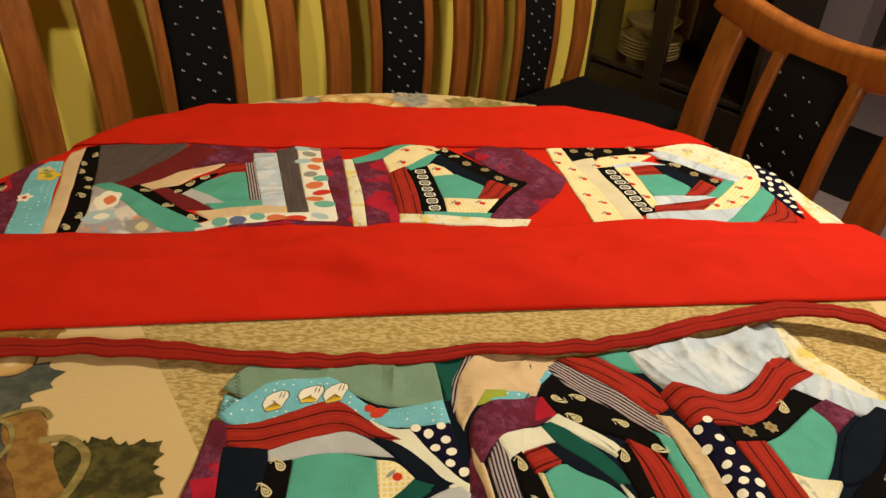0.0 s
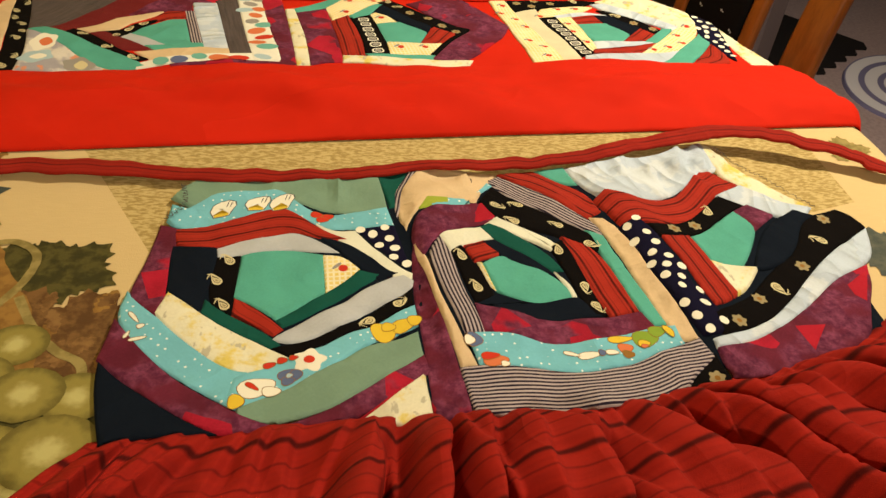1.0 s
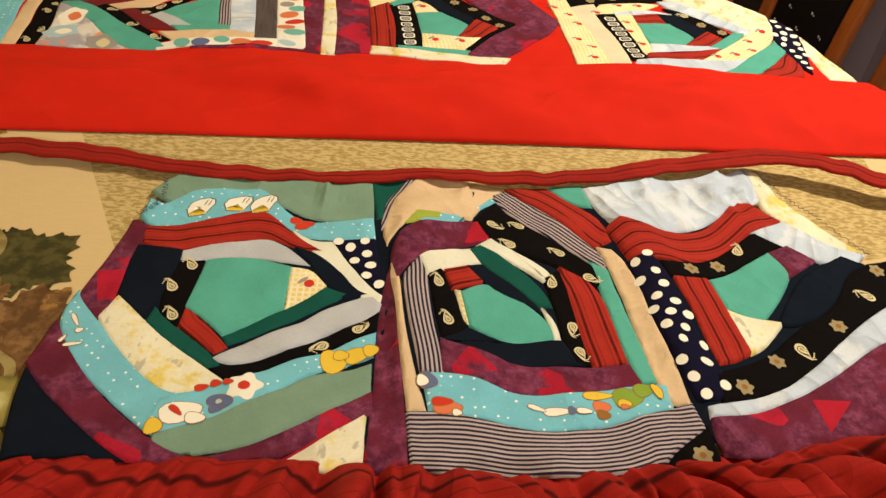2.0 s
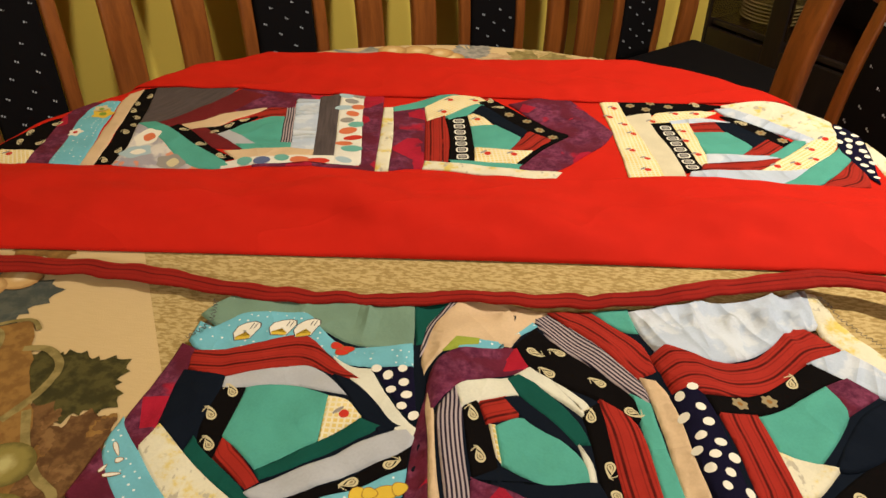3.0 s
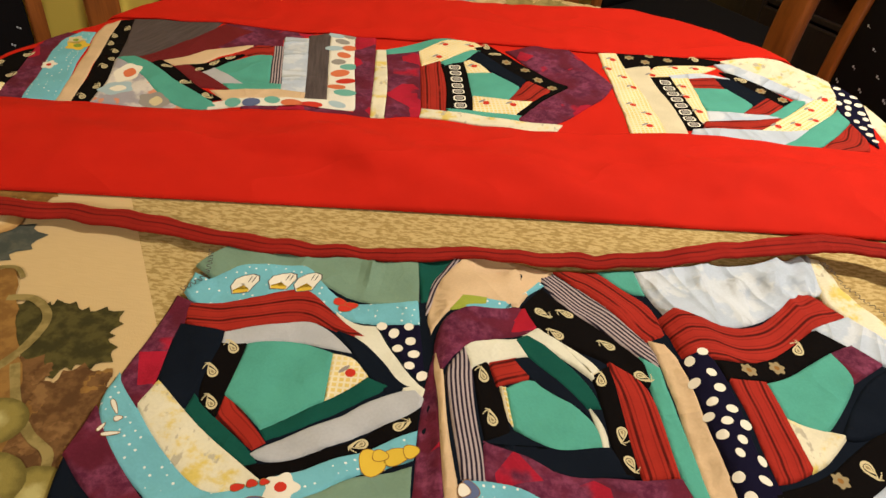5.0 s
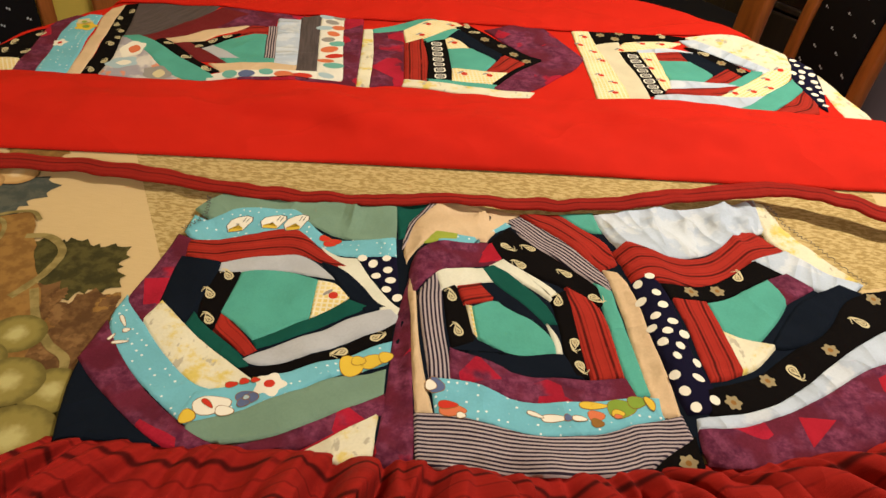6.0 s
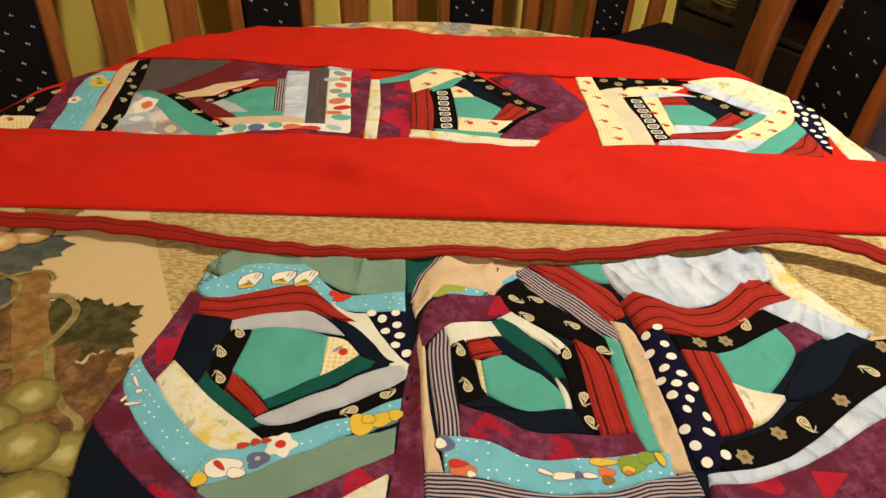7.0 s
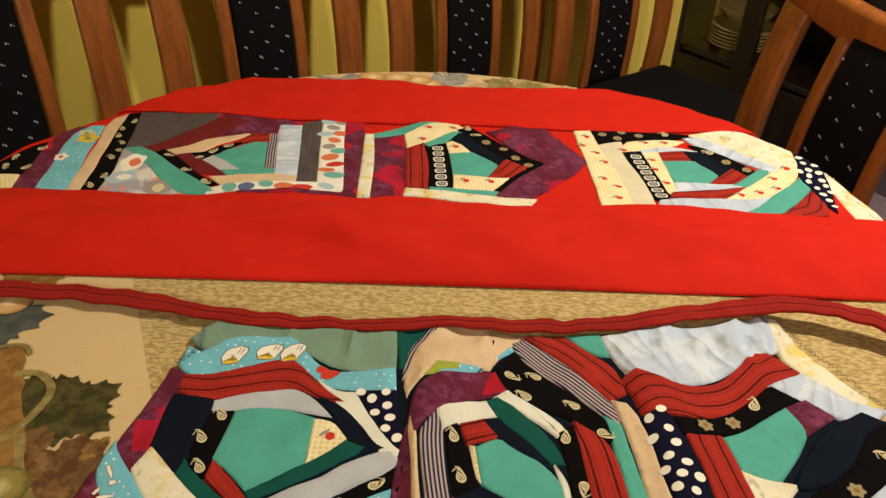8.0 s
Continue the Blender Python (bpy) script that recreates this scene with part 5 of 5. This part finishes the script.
def build_chair():
    chair = thing("dining_chair", "cherry wood dining chair with black dotted upholstered back", "chair", group="chairs round the table")
    for sx in (-1, 1):
        part("stile", arc_slat(sx * 0.205, 0.066, 0.026, 0.40, 0.902), WOOD, chair, smooth=True)
        part("slat", arc_slat(sx * 0.084, 0.030, 0.022, 0.40, 0.880), WOOD, chair, smooth=True)
        part("back_leg", sweep([(sx * 0.20, 0.06, 0), (sx * 0.20, 0.02, 0.2), (sx * 0.20, 0.0, 0.42)], rounded(0.04, 0.035, 0.3), up=(0, 1, 0)), WOOD, chair)
        part("front_leg", sweep([(sx * 0.20, -0.40, 0), (sx * 0.20, -0.40, 0.2), (sx * 0.20, -0.40, 0.398)], lambda f: rounded(0.03 + 0.015 * f, 0.03 + 0.015 * f), up=(0, 1, 0)), WOOD, chair)
        part("side_rail", boxed((sx * 0.20 - 0.011, -0.395, 0.345), (sx * 0.20 + 0.011, 0.0, 0.399), 0.003), WOOD, chair)
    panel = part("upholstered_panel", arc_slat(0, 0.134, 0.030, 0.42, 0.870), UPHOLSTERY, chair, "black upholstery with small pale dots", smooth=True)
    bm = bmesh.new()
    for i in range(13):
        for j in range(-2, 3):
            z = 0.46 + i * 0.032 + 0.006 * j
            x = j * 0.050 + (0.018 * i) % 0.050 - 0.025
            if abs(x) > 0.060 or z > 0.85:
                continue
            h = (z - 0.44) / 0.5
            y = 0.06 * max(h, 0) ** 1.2 - 0.026 * math.sin(math.pi * max(0, min(1, h))) - 0.0148
            for dx, dz in ((-0.0022, 0.0012), (0.0020, -0.0016)):
                box(bm, (x + dx - 0.0014, y - 0.0006, z + dz - 0.0020), (x + dx + 0.0014, y + 0.0006, z + dz + 0.0020))
    tagged(part("woven_dots", bm, PRINT["dot"], panel), kind="stuff")
    path = []
    for i in range(25):
        f = i / 24 * 2 - 1
        path.append((0.246 * f, 0.045 - 0.014 * f * f, 0.8845 + 0.047 * f * f))
    part("top_rail", sweep(path, lambda f: rounded(0.036, 0.072 - 0.010 * abs(2 * f - 1) ** 3, 0.4)), WOOD, chair, smooth=True)
    part("seat", boxed((-0.23, -0.42, 0.400), (0.23, -0.035, 0.445), 0.016, 3), UPHOLSTERY, chair)
    return chair


chair = build_chair()
chair.matrix_world = ROW
for k in (-1, 1):
    copy_thing(chair, ROW @ pose(0.554 * k, 0, 0))
copy_thing(chair, pose(0.302, 2.425, 0, 0, 0, 43.3))
copy_thing(chair, pose(0.629, 1.460, 0, 0, 0, -63.2))


# ---- china cabinet ----
CAB = pose(0.587, 2.876, -0.06, 0, 0, -48)
cabinet = thing("china_cabinet", "black brown glazed cabinet with plates on its shelf", "cabinet", CAB)
for name, lo, hi in (("plinth", (-0.03, 0.02, 0.06), (0.62, 0.36, 0.10)), ("back_panel", (-0.03, 0.345, 0.10), (0.62, 0.36, 1.9)), ("side_panel", (-0.03, 0.0, 0.10), (-0.005, 0.344, 1.9)), ("side_panel", (0.595, 0.0, 0.10), (0.62, 0.344, 1.9)),
                     ("shelf", (-0.004, 0.02, 0.44), (0.594, 0.344, 0.46)), ("shelf", (-0.004, 0.02, 0.83), (0.594, 0.344, 0.85)), ("shelf", (-0.004, 0.02, 1.2), (0.594, 0.344, 1.22)), ("top_panel", (-0.035, -0.01, 1.9), (0.63, 0.36, 1.925)),
                     ("post", (0.222, 0.0, 0.10), (0.285, 0.03, 1.9))):
    part(name, boxed(lo, hi, 0.003), DARKWOOD, cabinet)
for x0, x1 in ((-0.003, 0.22), (0.287, 0.593)):
    door = part("door", boxed((x0, 0.0, 0.105), (x1, 0.018, 0.436), 0.003), DARKWOOD, cabinet)
    part("knob", sweep([(x1 - 0.04, -0.022, 0.3), (x1 - 0.04, -0.008, 0.3), (x1 - 0.04, 0.001, 0.3)], rounded(0.018, 0.018, 0.5)), PRINT["gold"], door)


def glass():
    n = Nodes("dim_cabinet_glass", 0.03, spec=0.5)
    n.b.inputs["Transmission Weight"].default_value = 1.0
    n.b.inputs["IOR"].default_value = 1.45
    return n.done(rgb(0.55, 0.48, 0.38))


GLASS = glass()
for x0, x1 in ((-0.003, 0.22), (0.287, 0.593)):
    glass_pane = part("glass_pane", boxed((x0, 0.006, 0.47), (x1, 0.010, 1.89)), GLASS, cabinet, "dim glass pane")
    glass_pane.visible_shadow = False


def lathe(profile, n=32):
    bm = bmesh.new()
    rings = [[bm.verts.new((r * math.cos(2 * math.pi * i / n), r * math.sin(2 * math.pi * i / n), z)) for i in range(n)] for r, z in profile]
    for a, b in zip(rings, rings[1:]):
        for i in range(n):
            bm.faces.new((a[i], a[(i + 1) % n], b[(i + 1) % n], b[i]))
    bm.faces.new(rings[0][::-1]), bm.faces.new(rings[-1])
    bmesh.ops.recalc_face_normals(bm, faces=bm.faces)
    return bm


def china():
    n = Nodes("glazed_china", 0.12, spec=0.6)
    return n.done(n.mix(n.noise(n.coord("Object"), 30.0), rgb(0.30, 0.25, 0.13), rgb(0.40, 0.34, 0.19)))


CHINA = china()
plate = part("plate", lathe([(0.05, 0), (0.055, 0.004), (0.095, 0.016), (0.112, 0.020), (0.112, 0.023), (0.092, 0.020), (0.06, 0.009), (0.001, 0.008)]), CHINA, smooth=True)
tagged(plate, "cream glazed plate in a stack on the cabinet shelf", "plate", "stacked plates")
plate.matrix_world = CAB @ pose(0.125, 0.17, 0.46)
for k in range(1, 6):
    copy_thing(plate, CAB @ pose(0.125 + 0.003 * (k % 2), 0.17, 0.46 + 0.0115 * k))
bowl = part("bowl", lathe([(0.035, 0), (0.04, 0.006), (0.075, 0.03), (0.098, 0.06), (0.094, 0.06), (0.07, 0.032), (0.03, 0.012), (0.001, 0.011)]), CHINA, smooth=True)
tagged(bowl, "white glazed bowl standing on stacked plates", "bowl")
bowl.matrix_world = CAB @ pose(0.125, 0.17, 0.541)


# ---- floor things beyond the table ----
def rings_cloth():
    n = Nodes("ringed_rug_wool", 0.95)
    o = n.coord("Object")
    r = n.add("ShaderNodeVectorMath")
    r.operation = "LENGTH"
    n.t.links.new(n.scaled(o, 1.0, 1.38, 0.0), r.inputs[0])
    d = r.outputs["Value"]
    ring = n.math("ABSOLUTE", n.math("SUBTRACT", n.math("FRACT", n.math("MULTIPLY", d, 10.5)), 0.5))
    c = n.mix(n.step(ring, 0.14, 0.20), rgb(0.14, 0.13, 0.26), rgb(0.58, 0.57, 0.68))
    c = n.mix(n.step(d, 0.065, 0.075), rgb(0.03, 0.03, 0.05), c)
    n.bump(n.noise(o, 300.0), 0.5, 0.003)
    return n.done(c)


bm = bmesh.new()
pts = [(0.33 * math.cos(a), 0.24 * math.sin(a)) for a in [2 * math.pi * i / 48 for i in range(48)]]
lo, hi = [bm.verts.new((x, y, 0)) for x, y in pts], [bm.verts.new((x * 0.985, y * 0.985, 0.012)) for x, y in pts]
bm.faces.new(hi), bm.faces.new(lo[::-1])
for i in range(48):
    bm.faces.new((lo[i], lo[(i + 1) % 48], hi[(i + 1) % 48], hi[i]))
rug = tagged(part("rug", bm, rings_cloth()), "oval white rug with dark blue rings on the floor", "rug")
rug.matrix_world = pose(2.05, 2.62, 0.0, 0, 0, 52)

bm = bmesh.new()
pts = [(-0.35, -0.25)] + [(-0.35 + 0.05 * i, -0.25 - (0.035 if i % 2 else 0)) for i in range(1, 15)] + [(0.35, 0.25), (-0.35, 0.25)]
lo, hi = [bm.verts.new((x, y, 0)) for x, y in pts], [bm.verts.new((x, y, 0.01)) for x, y in pts]
bm.faces.new(hi), bm.faces.new(lo[::-1])
for i in range(len(pts)):
    j = (i + 1) % len(pts)
    bm.faces.new((lo[i], lo[j], hi[j], hi[i]))
mat = tagged(part("floor_mat", bm, plain("black_felt", (0.012, 0.010, 0.012), 0.0, 0.95)), "black felt mat with zigzag edge on the floor", "mat")
mat.matrix_world = pose(1.658, 3.01, 0.0, 0, 0, 39.3)
